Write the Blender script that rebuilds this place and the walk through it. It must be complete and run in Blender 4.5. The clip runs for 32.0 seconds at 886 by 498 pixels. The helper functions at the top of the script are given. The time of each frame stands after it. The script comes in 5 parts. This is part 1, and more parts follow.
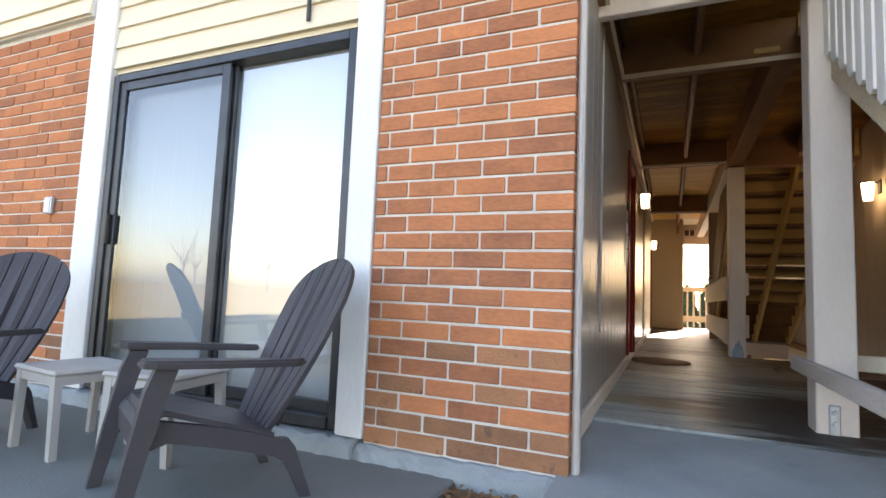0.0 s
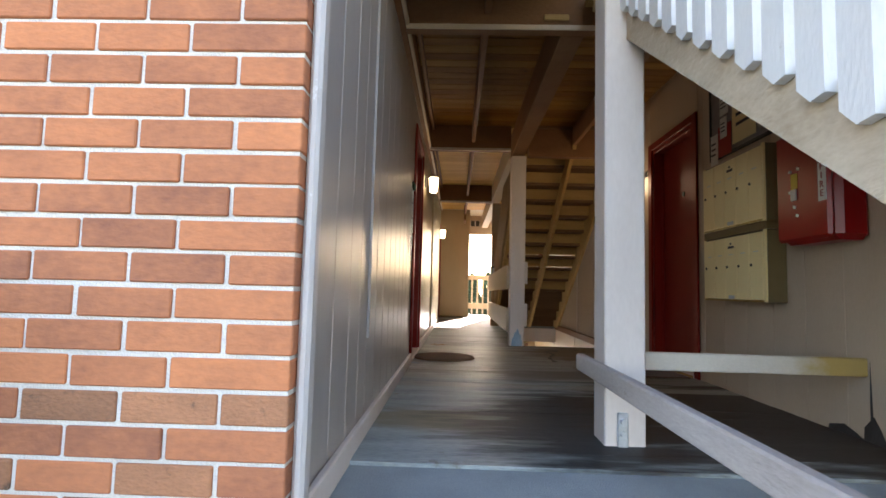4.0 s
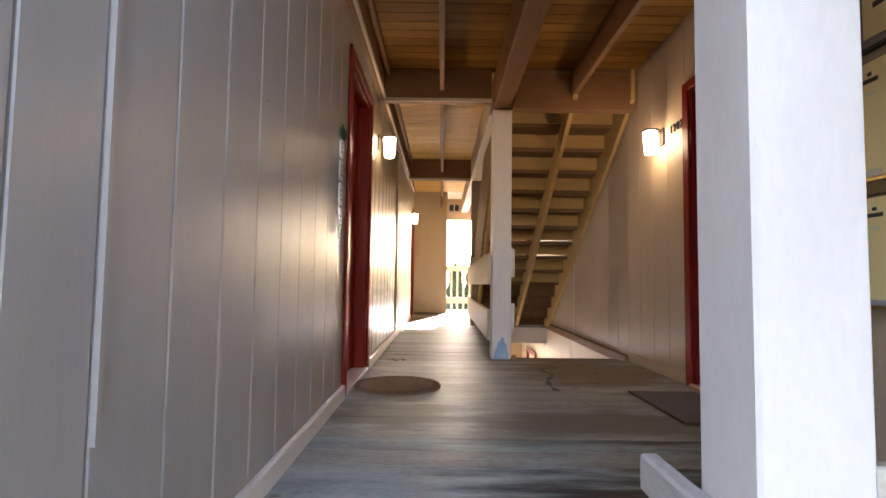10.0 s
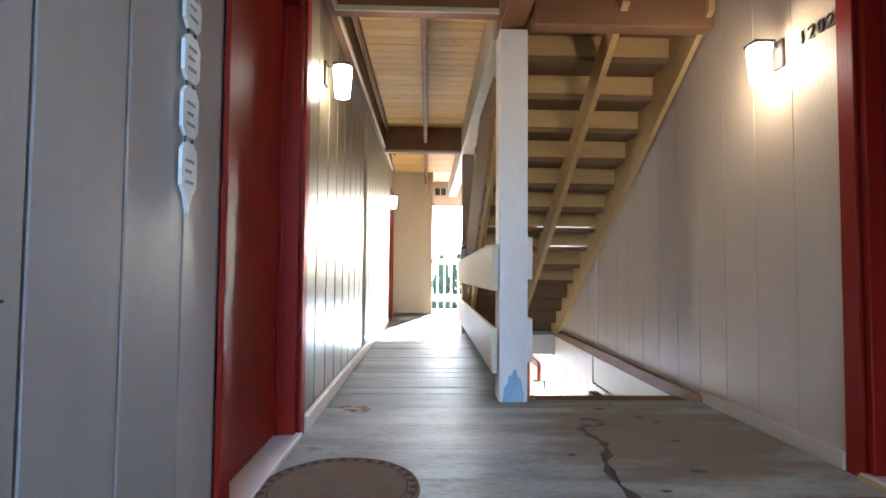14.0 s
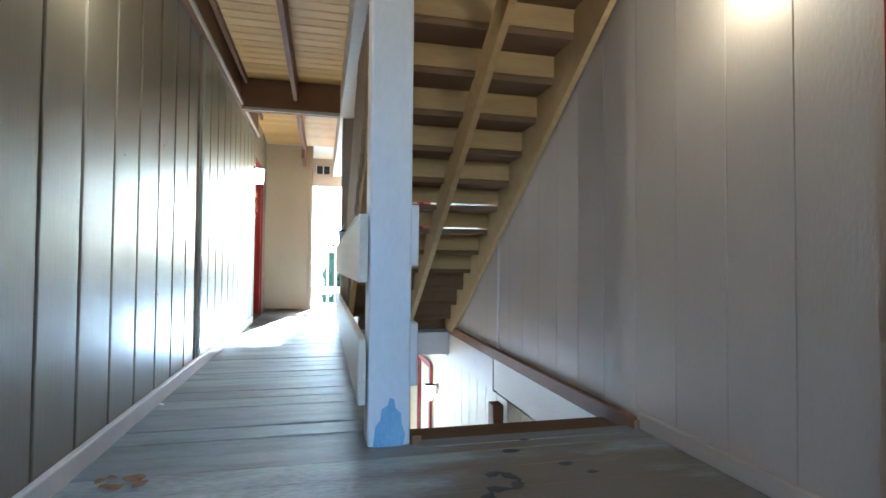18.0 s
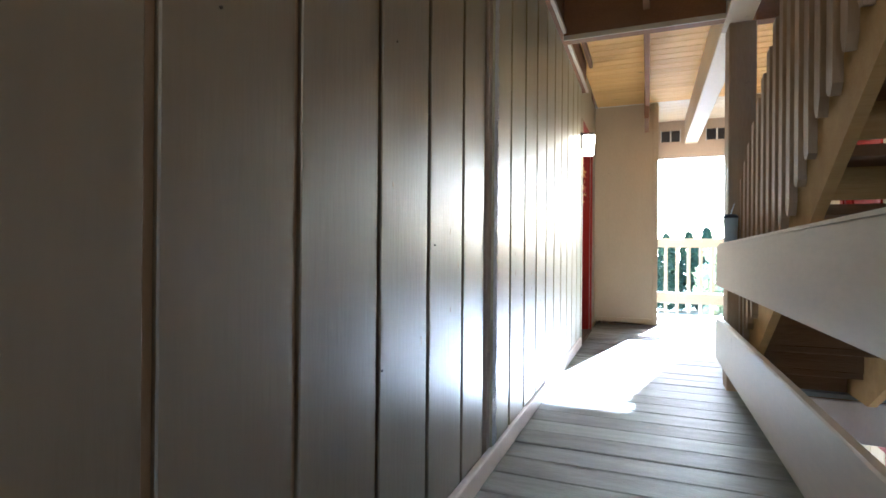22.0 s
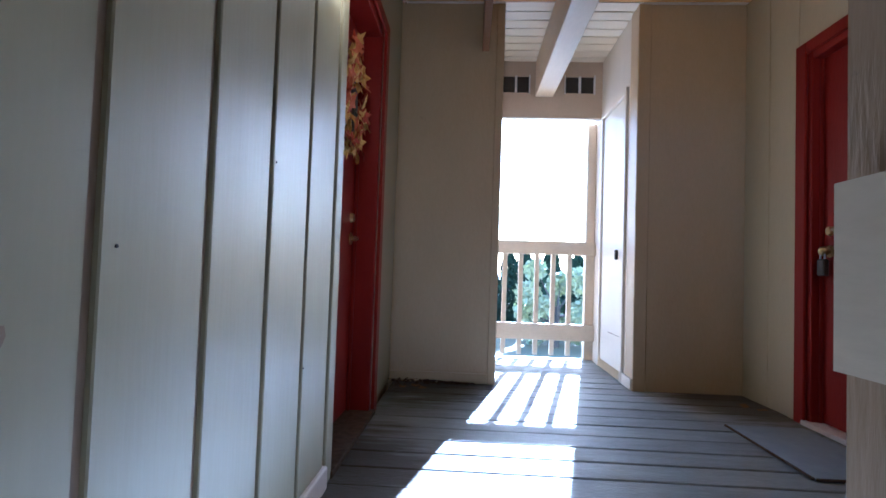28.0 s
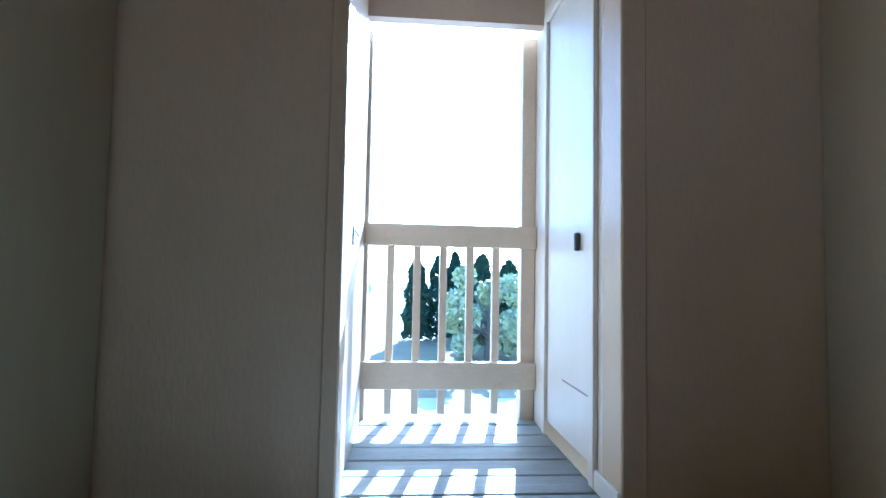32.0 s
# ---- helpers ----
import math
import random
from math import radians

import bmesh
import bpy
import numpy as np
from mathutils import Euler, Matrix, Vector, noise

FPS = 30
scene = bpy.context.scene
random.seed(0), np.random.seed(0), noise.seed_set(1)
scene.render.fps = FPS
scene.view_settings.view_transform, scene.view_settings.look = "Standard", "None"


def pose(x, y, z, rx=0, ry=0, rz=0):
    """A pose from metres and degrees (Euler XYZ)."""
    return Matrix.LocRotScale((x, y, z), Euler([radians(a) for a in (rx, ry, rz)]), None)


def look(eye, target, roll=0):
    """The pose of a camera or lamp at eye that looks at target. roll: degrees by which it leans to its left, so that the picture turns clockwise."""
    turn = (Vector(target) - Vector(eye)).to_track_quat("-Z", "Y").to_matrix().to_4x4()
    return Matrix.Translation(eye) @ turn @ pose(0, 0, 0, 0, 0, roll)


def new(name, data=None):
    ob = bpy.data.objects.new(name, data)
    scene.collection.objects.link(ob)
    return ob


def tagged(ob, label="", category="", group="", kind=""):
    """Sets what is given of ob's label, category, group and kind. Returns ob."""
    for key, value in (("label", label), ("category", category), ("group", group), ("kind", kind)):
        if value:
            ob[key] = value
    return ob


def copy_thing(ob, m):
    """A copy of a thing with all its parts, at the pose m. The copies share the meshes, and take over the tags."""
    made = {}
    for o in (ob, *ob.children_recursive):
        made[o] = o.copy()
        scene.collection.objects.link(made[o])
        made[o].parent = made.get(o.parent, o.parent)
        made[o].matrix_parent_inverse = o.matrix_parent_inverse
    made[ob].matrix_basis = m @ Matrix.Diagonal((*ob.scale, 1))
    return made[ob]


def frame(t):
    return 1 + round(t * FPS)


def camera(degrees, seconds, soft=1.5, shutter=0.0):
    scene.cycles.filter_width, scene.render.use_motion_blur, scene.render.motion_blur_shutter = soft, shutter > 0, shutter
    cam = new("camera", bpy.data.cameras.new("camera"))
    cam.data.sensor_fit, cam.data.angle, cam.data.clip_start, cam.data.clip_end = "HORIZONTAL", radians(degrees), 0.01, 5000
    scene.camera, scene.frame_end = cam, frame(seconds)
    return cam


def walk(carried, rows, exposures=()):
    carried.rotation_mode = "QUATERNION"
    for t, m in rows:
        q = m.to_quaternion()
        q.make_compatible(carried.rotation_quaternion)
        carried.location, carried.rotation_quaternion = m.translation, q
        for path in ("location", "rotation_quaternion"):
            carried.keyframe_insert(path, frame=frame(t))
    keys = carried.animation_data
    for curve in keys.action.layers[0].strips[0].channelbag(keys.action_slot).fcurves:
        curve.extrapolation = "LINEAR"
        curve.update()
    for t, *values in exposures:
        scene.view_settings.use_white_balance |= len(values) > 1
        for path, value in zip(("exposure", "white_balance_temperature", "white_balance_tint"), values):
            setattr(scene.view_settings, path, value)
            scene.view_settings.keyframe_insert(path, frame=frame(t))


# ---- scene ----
cam = camera(81.3, 32.0, soft=1.6)
PATH = [
    (0, (0.42, -2.194, 0.655), (-0.384, -0.371, 0.828), 2.4),
    (0.5, (0.414, -2.111, 0.661), (-0.251, -0.233, 0.829), 2.3),
    (1, (0.414, -1.987, 0.666), (-0.113, -0.064, 0.828), 2.2),
    (1.5, (0.404, -1.848, 0.669), (-0.038, 0.096, 0.831), 2),
    (2, (0.384, -1.734, 0.672), (-0.07, 0.209, 0.807), 2.1),
    (2.5, (0.378, -1.689, 0.678), (-0.055, 0.257, 0.846), 2),
    (3, (0.401, -1.587, 0.687), (0.124, 0.386, 0.859), 1.9),
    (3.5, (0.425, -1.422, 0.692), (0.287, 0.566, 0.861), 1.7),
    (4, (0.445, -1.254, 0.697), (0.387, 0.739, 0.854), 1.5),
    (4.5, (0.456, -1.162, 0.71), (0.438, 0.833, 0.848), 1.5),
    (5.2, (0.479, -1.008, 0.729), (0.484, 0.988, 0.866), 1.45),
    (6.5, (0.524, -0.703, 0.732), (0.57, 1.291, 0.876), 1.4),
    (7, (0.537, -0.618, 0.733), (0.588, 1.374, 0.897), 1.5),
    (7.5, (0.565, -0.507, 0.735), (0.701, 1.481, 0.906), 1.2),
    (8, (0.583, -0.322, 0.74), (0.662, 1.67, 0.896), 1.2),
    (8.5, (0.599, -0.13, 0.748), (0.64, 1.864, 0.899), 1.2),
    (9, (0.598, 0.006, 0.757), (0.58, 2.001, 0.895), 1.2),
    (9.5, (0.623, 0.14, 0.763), (0.656, 2.133, 0.928), 1),
    (10, (0.638, 0.372, 0.762), (0.64, 2.369, 0.883), 0.8),
    (10.5, (0.634, 0.595, 0.815), (0.606, 2.591, 0.921), 0.4),
    (11, (0.647, 0.789, 0.815), (0.551, 2.784, 0.916), 0.4),
    (11.5, (0.653, 0.951, 0.827), (0.567, 2.945, 0.969), 0.4),
    (12, (0.643, 1.182, 0.839), (0.54, 3.175, 0.97), 0.7),
    (12.5, (0.55, 1.359, 0.815), (0.391, 3.351, 0.895), 1.7),
    (13, (0.621, 1.542, 0.84), (0.45, 3.533, 0.917), 0.9),
    (13.5, (0.651, 1.821, 0.86), (0.619, 3.819, 0.933), 0.4),
    (15.5, (0.738, 2.646, 0.815), (0.916, 4.631, 0.964), 0.7),
    (16, (0.781, 2.798, 0.815), (1.135, 4.764, 0.909), 0.3),
    (16.5, (0.806, 2.858, 0.815), (1.244, 4.809, 0.864), 0.4),
    (17, (0.832, 2.897, 0.815), (1.319, 4.835, 0.884), 0.7),
    (17.5, (0.873, 3.005, 0.815), (1.445, 4.919, 0.9), 0.9),
    (18, (0.926, 3.164, 0.815), (1.381, 5.11, 0.87), 0.5),
    (18.5, (0.98, 3.422, 0.81), (1.235, 5.404, 0.881), 0.9),
    (19, (1, 3.651, 0.815), (1.136, 5.646, 0.856), 0.8),
    (19.5, (1.001, 3.902, 0.815), (0.889, 5.896, 0.919), 0.8),
    (20, (0.942, 4.137, 0.93), (0.631, 6.112, 0.959), 1.3),
    (20.5, (0.873, 4.429, 0.948), (0.416, 6.376, 0.918), 1.4),
    (21, (0.793, 4.702, 0.903), (0.272, 6.631, 0.99), 0.8),
    (21.5, (0.73, 4.94, 0.94), (0.071, 6.829, 0.926), 1.3),
    (22, (0.64, 5.266, 0.935), (-0.101, 7.124, 0.938), 0.5),
    (22.5, (0.583, 5.609, 0.899), (-0.124, 7.479, 0.925), 0.2),
    (23, (0.545, 5.79, 0.87), (-0.073, 7.69, 0.939), 0.8),
    (23.5, (0.406, 6.043, 0.829), (-0.097, 7.976, 0.873), 1.7),
    (24, (0.495, 6.267, 0.815), (0.04, 8.212, 0.905), 2.5),
    (24.5, (0.493, 6.55, 0.815), (0.184, 8.522, 0.888), 2.9),
    (25, (0.502, 6.856, 0.815), (0.284, 8.84, 0.937), 2.5),
    (25.5, (0.514, 7.112, 0.815), (0.324, 9.1, 0.899), 2.4),
    (27.5, (0.501, 8.273, 0.817), (0.418, 10.271, 0.863), 2.6),
    (28, (0.541, 8.566, 0.833), (0.433, 10.562, 0.908), 1.9),
    (28.5, (0.564, 8.814, 0.828), (0.451, 10.809, 0.893), 1.7),
    (29, (0.609, 9.084, 0.838), (0.601, 11.083, 0.914), 1.7),
    (29.5, (0.651, 9.341, 0.822), (0.693, 11.339, 0.878), 1.3),
    (30, (0.697, 9.566, 0.842), (0.802, 11.562, 0.909), 1.7),
    (30.5, (0.754, 9.83, 0.826), (0.973, 11.817, 0.894), 1.4),
    (31, (0.752, 10.117, 0.842), (1.001, 12.101, 0.892), 1.2),
    (31.5, (0.859, 10.303, 0.894), (1.063, 12.291, 0.952), 0.9),
    (32, (0.957, 10.591, 0.815), (1.105, 12.582, 0.93), 1.1),
]
walk(cam, [(t, look(eye, target, roll)) for t, eye, target, roll in PATH], exposures=[(0, 3.33, 7500, 21), (3, 3.4, 7100, 19), (4, 3.77, 6800, 19), (7, 4.74, 6800, 22), (10, 4.72, 6700, 22), (11, 4.95, 6200, 18), (12, 5.3, 5650, 15), (13, 5.27, 5300, 12), (16, 5.3, 4250, 5), (17.5, 5.2, 4200, 1), (19, 4.82, 4350, 2), (20, 4.8, 4550, 7), (21.5, 4.72, 4700, 8), (23, 4.45, 4500, 9), (25, 3.95, 4250, 8), (28, 3.24, 4100, 13), (30, 3.63, 3750, 6), (31, 3.92, 3600, -2), (32, 2.95, 3750, 3)])

# ---- world, sun, exposure ----
SUN_DIR = Vector((0.229, 1.0, 0.455)).normalized()
world = bpy.data.worlds.new("sky")
scene.world = world
world.use_nodes = True
wn = world.node_tree.nodes
wbg = wn["Background"]
wsky = wn.new("ShaderNodeTexSky")
wsky.sky_type = 'NISHITA'
wsky.sun_disc = False
wsky.sun_elevation = math.asin(SUN_DIR.z)
wsky.sun_rotation = math.atan2(SUN_DIR.x, SUN_DIR.y)
wsky.air_density = 1.0
wsky.dust_density = 1.2
world.node_tree.links.new(wsky.outputs[0], wbg.inputs[0])
wbg.inputs[1].default_value = 0.085
sun = new("sun", bpy.data.lights.new("sun", 'SUN'))
sun.data.energy = 5.0
sun.data.angle = radians(0.6)
sun.data.color = (1.0, 0.95, 0.88)
sun.matrix_world = look(SUN_DIR * 40, (0, 0, 0))

# ---- materials ----
def material(name, a, b, scale=(6, 6, 6), fine=60.0, rough=0.6, bump=0.15, metal=0.0, spread=0.5, random=0.0, spots=None, spec=0.5, coat=0.0, island=False, grainy=0.45, patches=()):
    """Two-tone surface: broad stains, fine grain, bump; random varies each piece."""
    m = bpy.data.materials.new(name)
    m.use_nodes = True
    n, l = m.node_tree.nodes, m.node_tree.links
    p = n["Principled BSDF"]
    p.inputs["Metallic"].default_value = metal
    p.inputs["Specular IOR Level"].default_value = spec
    p.inputs["Coat Weight"].default_value = coat
    p.inputs["Coat Roughness"].default_value = 0.27
    geo = n.new("ShaderNodeNewGeometry")
    mp = n.new("ShaderNodeMapping")
    mp.inputs["Scale"].default_value = scale
    l.new(geo.outputs["Position"], mp.inputs[0])
    broad = n.new("ShaderNodeTexNoise")
    broad.inputs["Scale"].default_value = 1.0
    broad.inputs["Detail"].default_value = 6.0
    broad.inputs["Roughness"].default_value = 0.6
    l.new(mp.outputs[0], broad.inputs["Vector"])
    grain = n.new("ShaderNodeTexNoise")
    grain.inputs["Scale"].default_value = fine / max(scale)
    grain.inputs["Detail"].default_value = 4.0
    l.new(mp.outputs[0], grain.inputs["Vector"])
    add = n.new("ShaderNodeMath")
    add.operation = 'MULTIPLY_ADD'
    add.inputs[1].default_value = grainy
    l.new(grain.outputs[0], add.inputs[0])
    half = n.new("ShaderNodeMath")
    half.operation = 'MULTIPLY'
    half.inputs[1].default_value = 0.75
    l.new(broad.outputs[0], half.inputs[0])
    l.new(half.outputs[0], add.inputs[2])
    value = add.outputs[0]
    if random:
        info = n.new("ShaderNodeObjectInfo")
        sh = n.new("ShaderNodeMath")
        sh.operation = 'MULTIPLY_ADD'
        sh.inputs[1].default_value = random
        l.new(geo.outputs["Random Per Island"] if island else info.outputs["Random"], sh.inputs[0])
        l.new(value, sh.inputs[2])
        cut = n.new("ShaderNodeMath")
        cut.operation = 'SUBTRACT'
        cut.inputs[1].default_value = random / 2
        l.new(sh.outputs[0], cut.inputs[0])
        value = cut.outputs[0]
    ramp = n.new("ShaderNodeValToRGB")
    ramp.color_ramp.elements[0].position = 0.6 - spread / 2
    ramp.color_ramp.elements[1].position = 0.6 + spread / 2
    ramp.color_ramp.elements[0].color = (*a, 1)
    ramp.color_ramp.elements[1].color = (*b, 1)
    l.new(value, ramp.inputs[0])
    colour = ramp.outputs[0]
    if spots:
        tone, amount, size = spots
        vn = n.new("ShaderNodeTexNoise")
        vn.inputs["Scale"].default_value = size
        vn.inputs["Detail"].default_value = 8.0
        vn.inputs["Roughness"].default_value = 0.7
        l.new(geo.outputs["Position"], vn.inputs["Vector"])
        vr = n.new("ShaderNodeValToRGB")
        vr.color_ramp.elements[0].position = 0.68 - amount
        vr.color_ramp.elements[1].position = 0.78 - amount
        l.new(vn.outputs[0], vr.inputs[0])
        mix = n.new("ShaderNodeMix")
        mix.data_type = 'RGBA'
        l.new(vr.outputs[0], mix.inputs[0])
        l.new(colour, mix.inputs[6])
        mix.inputs[7].default_value = (*tone, 1)
        colour = mix.outputs[2]
    for centre, radii, tone in patches:
        off = n.new("ShaderNodeMapping")
        off.vector_type = 'TEXTURE'
        off.inputs["Location"].default_value = centre
        off.inputs["Scale"].default_value = radii
        l.new(geo.outputs["Position"], off.inputs[0])
        far = n.new("ShaderNodeVectorMath")
        far.operation = 'LENGTH'
        l.new(off.outputs[0], far.inputs[0])
        wob = n.new("ShaderNodeMath")
        wob.operation = 'MULTIPLY_ADD'
        wob.inputs[1].default_value = 1.9
        l.new(broad.outputs[0], wob.inputs[0])
        l.new(far.outputs["Value"], wob.inputs[2])
        edge = n.new("ShaderNodeMapRange")
        edge.inputs[1].default_value = 1.55
        edge.inputs[2].default_value = 2.05
        edge.inputs[3].default_value = 0.92
        edge.inputs[4].default_value = 0.0
        l.new(wob.outputs[0], edge.inputs[0])
        blot = n.new("ShaderNodeMix")
        blot.data_type = 'RGBA'
        l.new(edge.outputs[0], blot.inputs[0])
        l.new(colour, blot.inputs[6])
        blot.inputs[7].default_value = (*tone, 1)
        colour = blot.outputs[2]
    l.new(colour, p.inputs["Base Color"])
    rr = n.new("ShaderNodeMapRange")
    rr.inputs[3].default_value = max(0.03, rough - 0.05)
    rr.inputs[4].default_value = min(1.0, rough + 0.06)
    l.new(grain.outputs[0], rr.inputs[0])
    l.new(rr.outputs[0], p.inputs["Roughness"])
    bp = n.new("ShaderNodeBump")
    bp.inputs["Strength"].default_value = bump
    bp.inputs["Distance"].default_value = 0.01
    l.new(grain.outputs[0], bp.inputs["Height"])
    l.new(bp.outputs[0], p.inputs["Normal"])
    return m


def plain(name, c, rough=0.5, metal=0.0, spec=0.5):
    m = bpy.data.materials.new(name)
    m.use_nodes = True
    p = m.node_tree.nodes["Principled BSDF"]
    p.inputs["Base Color"].default_value = (*c, 1)
    p.inputs["Roughness"].default_value = rough
    p.inputs["Metallic"].default_value = metal
    p.inputs["Specular IOR Level"].default_value = spec
    return m


def glowing(name, c, strength):
    m = plain(name, (0.9, 0.88, 0.82), 0.4)
    p = m.node_tree.nodes["Principled BSDF"]
    p.inputs["Emission Color"].default_value = (*c, 1)
    p.inputs["Emission Strength"].default_value = strength
    return m


M_BRICK = material("brick_clay", (0.25, 0.10, 0.06), (0.66, 0.24, 0.10), (5, 5, 9), 60, 0.85, 0.4, random=0.42, spread=0.8, spots=((0.16, 0.09, 0.06), 0.02, 9), spec=0.25)
M_BRICKD = material("soiled_brick", (0.19, 0.10, 0.06), (0.50, 0.22, 0.11), (5, 5, 9), 120, 0.9, 0.6, random=0.4, spread=0.75, spots=((0.13, 0.085, 0.06), 0.10, 9), spec=0.2)
M_MORTAR = material("mortar", (0.55, 0.51, 0.45), (0.78, 0.735, 0.665), (8, 8, 8), 160, 0.95, 0.6)
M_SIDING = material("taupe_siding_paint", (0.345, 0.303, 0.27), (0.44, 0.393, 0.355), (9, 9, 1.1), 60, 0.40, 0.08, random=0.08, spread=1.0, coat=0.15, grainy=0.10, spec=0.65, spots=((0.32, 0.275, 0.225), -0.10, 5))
# brown mid-passage boards, toned down so the shade there sits in the paint
M_SIDING3 = material("shade_brown_siding", (0.15, 0.117, 0.074), (0.215, 0.172, 0.114), (9, 9, 1.1), 60, 0.40, 0.10, random=0.08, spread=1.0, grainy=0.22, spec=1.0, coat=0.3, spots=((0.13, 0.103, 0.07), -0.08, 5))
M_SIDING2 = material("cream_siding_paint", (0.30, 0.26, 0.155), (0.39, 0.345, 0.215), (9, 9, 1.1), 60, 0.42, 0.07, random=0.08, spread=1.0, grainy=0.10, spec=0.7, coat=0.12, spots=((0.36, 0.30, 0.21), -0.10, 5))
M_TAN2 = material("cream_wall_paint", (0.47, 0.395, 0.235), (0.60, 0.51, 0.32), (3, 3, 1.0), 60, 0.45, 0.1, spread=0.9, spots=((0.36, 0.28, 0.19), -0.02, 4))
# entry grooves, paler to carry the light from the front
M_GROOVEL = material("lit_groove_paint", (0.36, 0.325, 0.295), (0.47, 0.435, 0.405), (8, 8, 2), 60, 0.5, 0.2)
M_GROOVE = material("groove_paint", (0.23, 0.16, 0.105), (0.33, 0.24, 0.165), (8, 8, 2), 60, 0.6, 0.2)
M_TAN = material("tan_wall_paint", (0.45, 0.35, 0.25), (0.58, 0.455, 0.335), (3, 3, 1.0), 80, 0.45, 0.2, spread=0.9, spots=((0.30, 0.25, 0.21), -0.02, 4), spec=0.3)
M_WHITE = material("white_trim_paint", (0.62, 0.61, 0.59), (0.82, 0.81, 0.79), (6, 6, 2), 90, 0.5, 0.2, spread=0.8, spots=((0.42, 0.36, 0.29), 0.02, 7))
M_CREAM = material("cream_door_paint", (0.60, 0.525, 0.42), (0.76, 0.685, 0.575), (4, 4, 1.2), 70, 0.45, 0.12, spread=0.9, spots=((0.44, 0.33, 0.22), -0.02, 5))
M_POST = material("pale_post_paint", (0.58, 0.50, 0.45), (0.76, 0.675, 0.615), (5, 5, 1.8), 60, 0.5, 0.10, spread=0.9, spots=((0.38, 0.30, 0.24), 0.0, 6))
M_CORNER = material("chipped_corner_paint", (0.42, 0.375, 0.345), (0.58, 0.535, 0.50), (9, 9, 1.5), 100, 0.5, 0.4, spread=0.9, spots=((0.84, 0.84, 0.83), 0.05, 9))
M_RAIL = material("cream_rail_paint", (0.50, 0.40, 0.275), (0.69, 0.575, 0.42), (3, 1.0, 4), 60, 0.5, 0.12, spread=0.9, random=0.15, spots=((0.33, 0.24, 0.15), 0.03, 5))
M_LOWRAIL = material("worn_low_rail_paint", (0.36, 0.30, 0.26), (0.60, 0.53, 0.475), (5, 1.5, 6), 120, 0.7, 0.4, spread=0.7, spots=((0.25, 0.185, 0.14), 0.05, 8), spec=0.3)
M_BEAM = material("brown_beam_paint", (0.16, 0.074, 0.033), (0.285, 0.148, 0.072), (3, 3, 6), 90, 0.55, 0.25, spread=0.9, spots=((0.18, 0.12, 0.08), 0.04, 5), spec=0.12)
M_CEIL = material("golden_plank_wood", (0.62, 0.325, 0.075), (0.88, 0.555, 0.175), (1.5, 16, 8), 120, 0.6, 0.3, random=0.4, spread=0.9, spots=((0.16, 0.09, 0.04), 0.05, 6), island=True, spec=0.3)
# brown front planks, with that bay's shade put into a darker colour
M_CEILD = material("front_shade_planks", (0.125, 0.052, 0.011), (0.38, 0.185, 0.038), (1.5, 16, 8), 120, 0.6, 0.3, random=0.5, spread=0.9, spots=((0.07, 0.038, 0.018), 0.05, 6), island=True, spec=0.08)
M_ENDW = material("brown_end_wall_paint", (0.46, 0.335, 0.185), (0.58, 0.435, 0.26), (3, 3, 1.0), 80, 0.5, 0.2, spread=0.9, spots=((0.22, 0.16, 0.125), -0.02, 4))
M_TAR = material("dark_tar", (0.03, 0.026, 0.024), (0.07, 0.06, 0.055), (9, 9, 9), 120, 0.5, 0.4)
M_STEP = material("raw_stair_lumber", (0.35, 0.205, 0.072), (0.57, 0.38, 0.155), (1.5, 14, 14), 120, 0.65, 0.3, random=0.3, spread=0.9, spots=((0.22, 0.13, 0.07), 0.0, 7), spec=0.15)
# treads darker than the risers: the shade underneath is in their colour
M_TREAD = material("shade_toned_treads", (0.115, 0.062, 0.03), (0.235, 0.135, 0.07), (1.5, 14, 14), 120, 0.7, 0.3, random=0.3, spread=0.9, spots=((0.08, 0.045, 0.025), 0.0, 7), spec=0.12)
M_WEATH = material("weathered_stair_board", (0.33, 0.245, 0.16), (0.62, 0.52, 0.395), (8, 2.5, 6), 110, 0.75, 0.4, spread=0.7, spots=((0.30, 0.19, 0.09), 0.06, 4), spec=0.2)
M_DECK = material("worn_deck_paint", (0.13, 0.135, 0.122), (0.35, 0.36, 0.335), (2.2, 14, 8), 140, 0.56, 0.5, random=0.26, spread=0.7, spots=((0.24, 0.20, 0.14), 0.07, 3.2), coat=0.02, spec=0.38, patches=(((1.9, 4.9, 0), (1.1, 0.7, 1), (0.22, 0.175, 0.115)), ((0.75, 3.4, 0), (0.5, 0.5, 1), (0.13, 0.125, 0.105)), ((0.2, 12.2, 0), (0.75, 0.45, 1), (0.055, 0.045, 0.035)), ((2.35, 12.15, 0), (0.55, 0.5, 1), (0.08, 0.065, 0.05)), ((0.1, 10.6, 0), (0.35, 0.7, 1), (0.075, 0.065, 0.05))))
M_DECKF = material("stained_entry_planks", (0.135, 0.165, 0.168), (0.44, 0.485, 0.475), (1.3, 7, 8), 140, 0.62, 0.35, random=0.1, spread=0.42, spots=((0.17, 0.155, 0.11), 0.09, 3.5), coat=0.03, spec=0.3, patches=(((0.3, 1.6, 0), (0.45, 0.3, 1), (0.22, 0.20, 0.13)), ((1.12, 1.6, 0), (0.78, 0.85, 1), (0.012, 0.014, 0.017)), ((2.2, 1.9, 0), (1.0, 1.6, 1), (0.045, 0.028, 0.02)), ((0.9, 3.5, 0), (0.8, 0.7, 1), (0.13, 0.13, 0.11))))
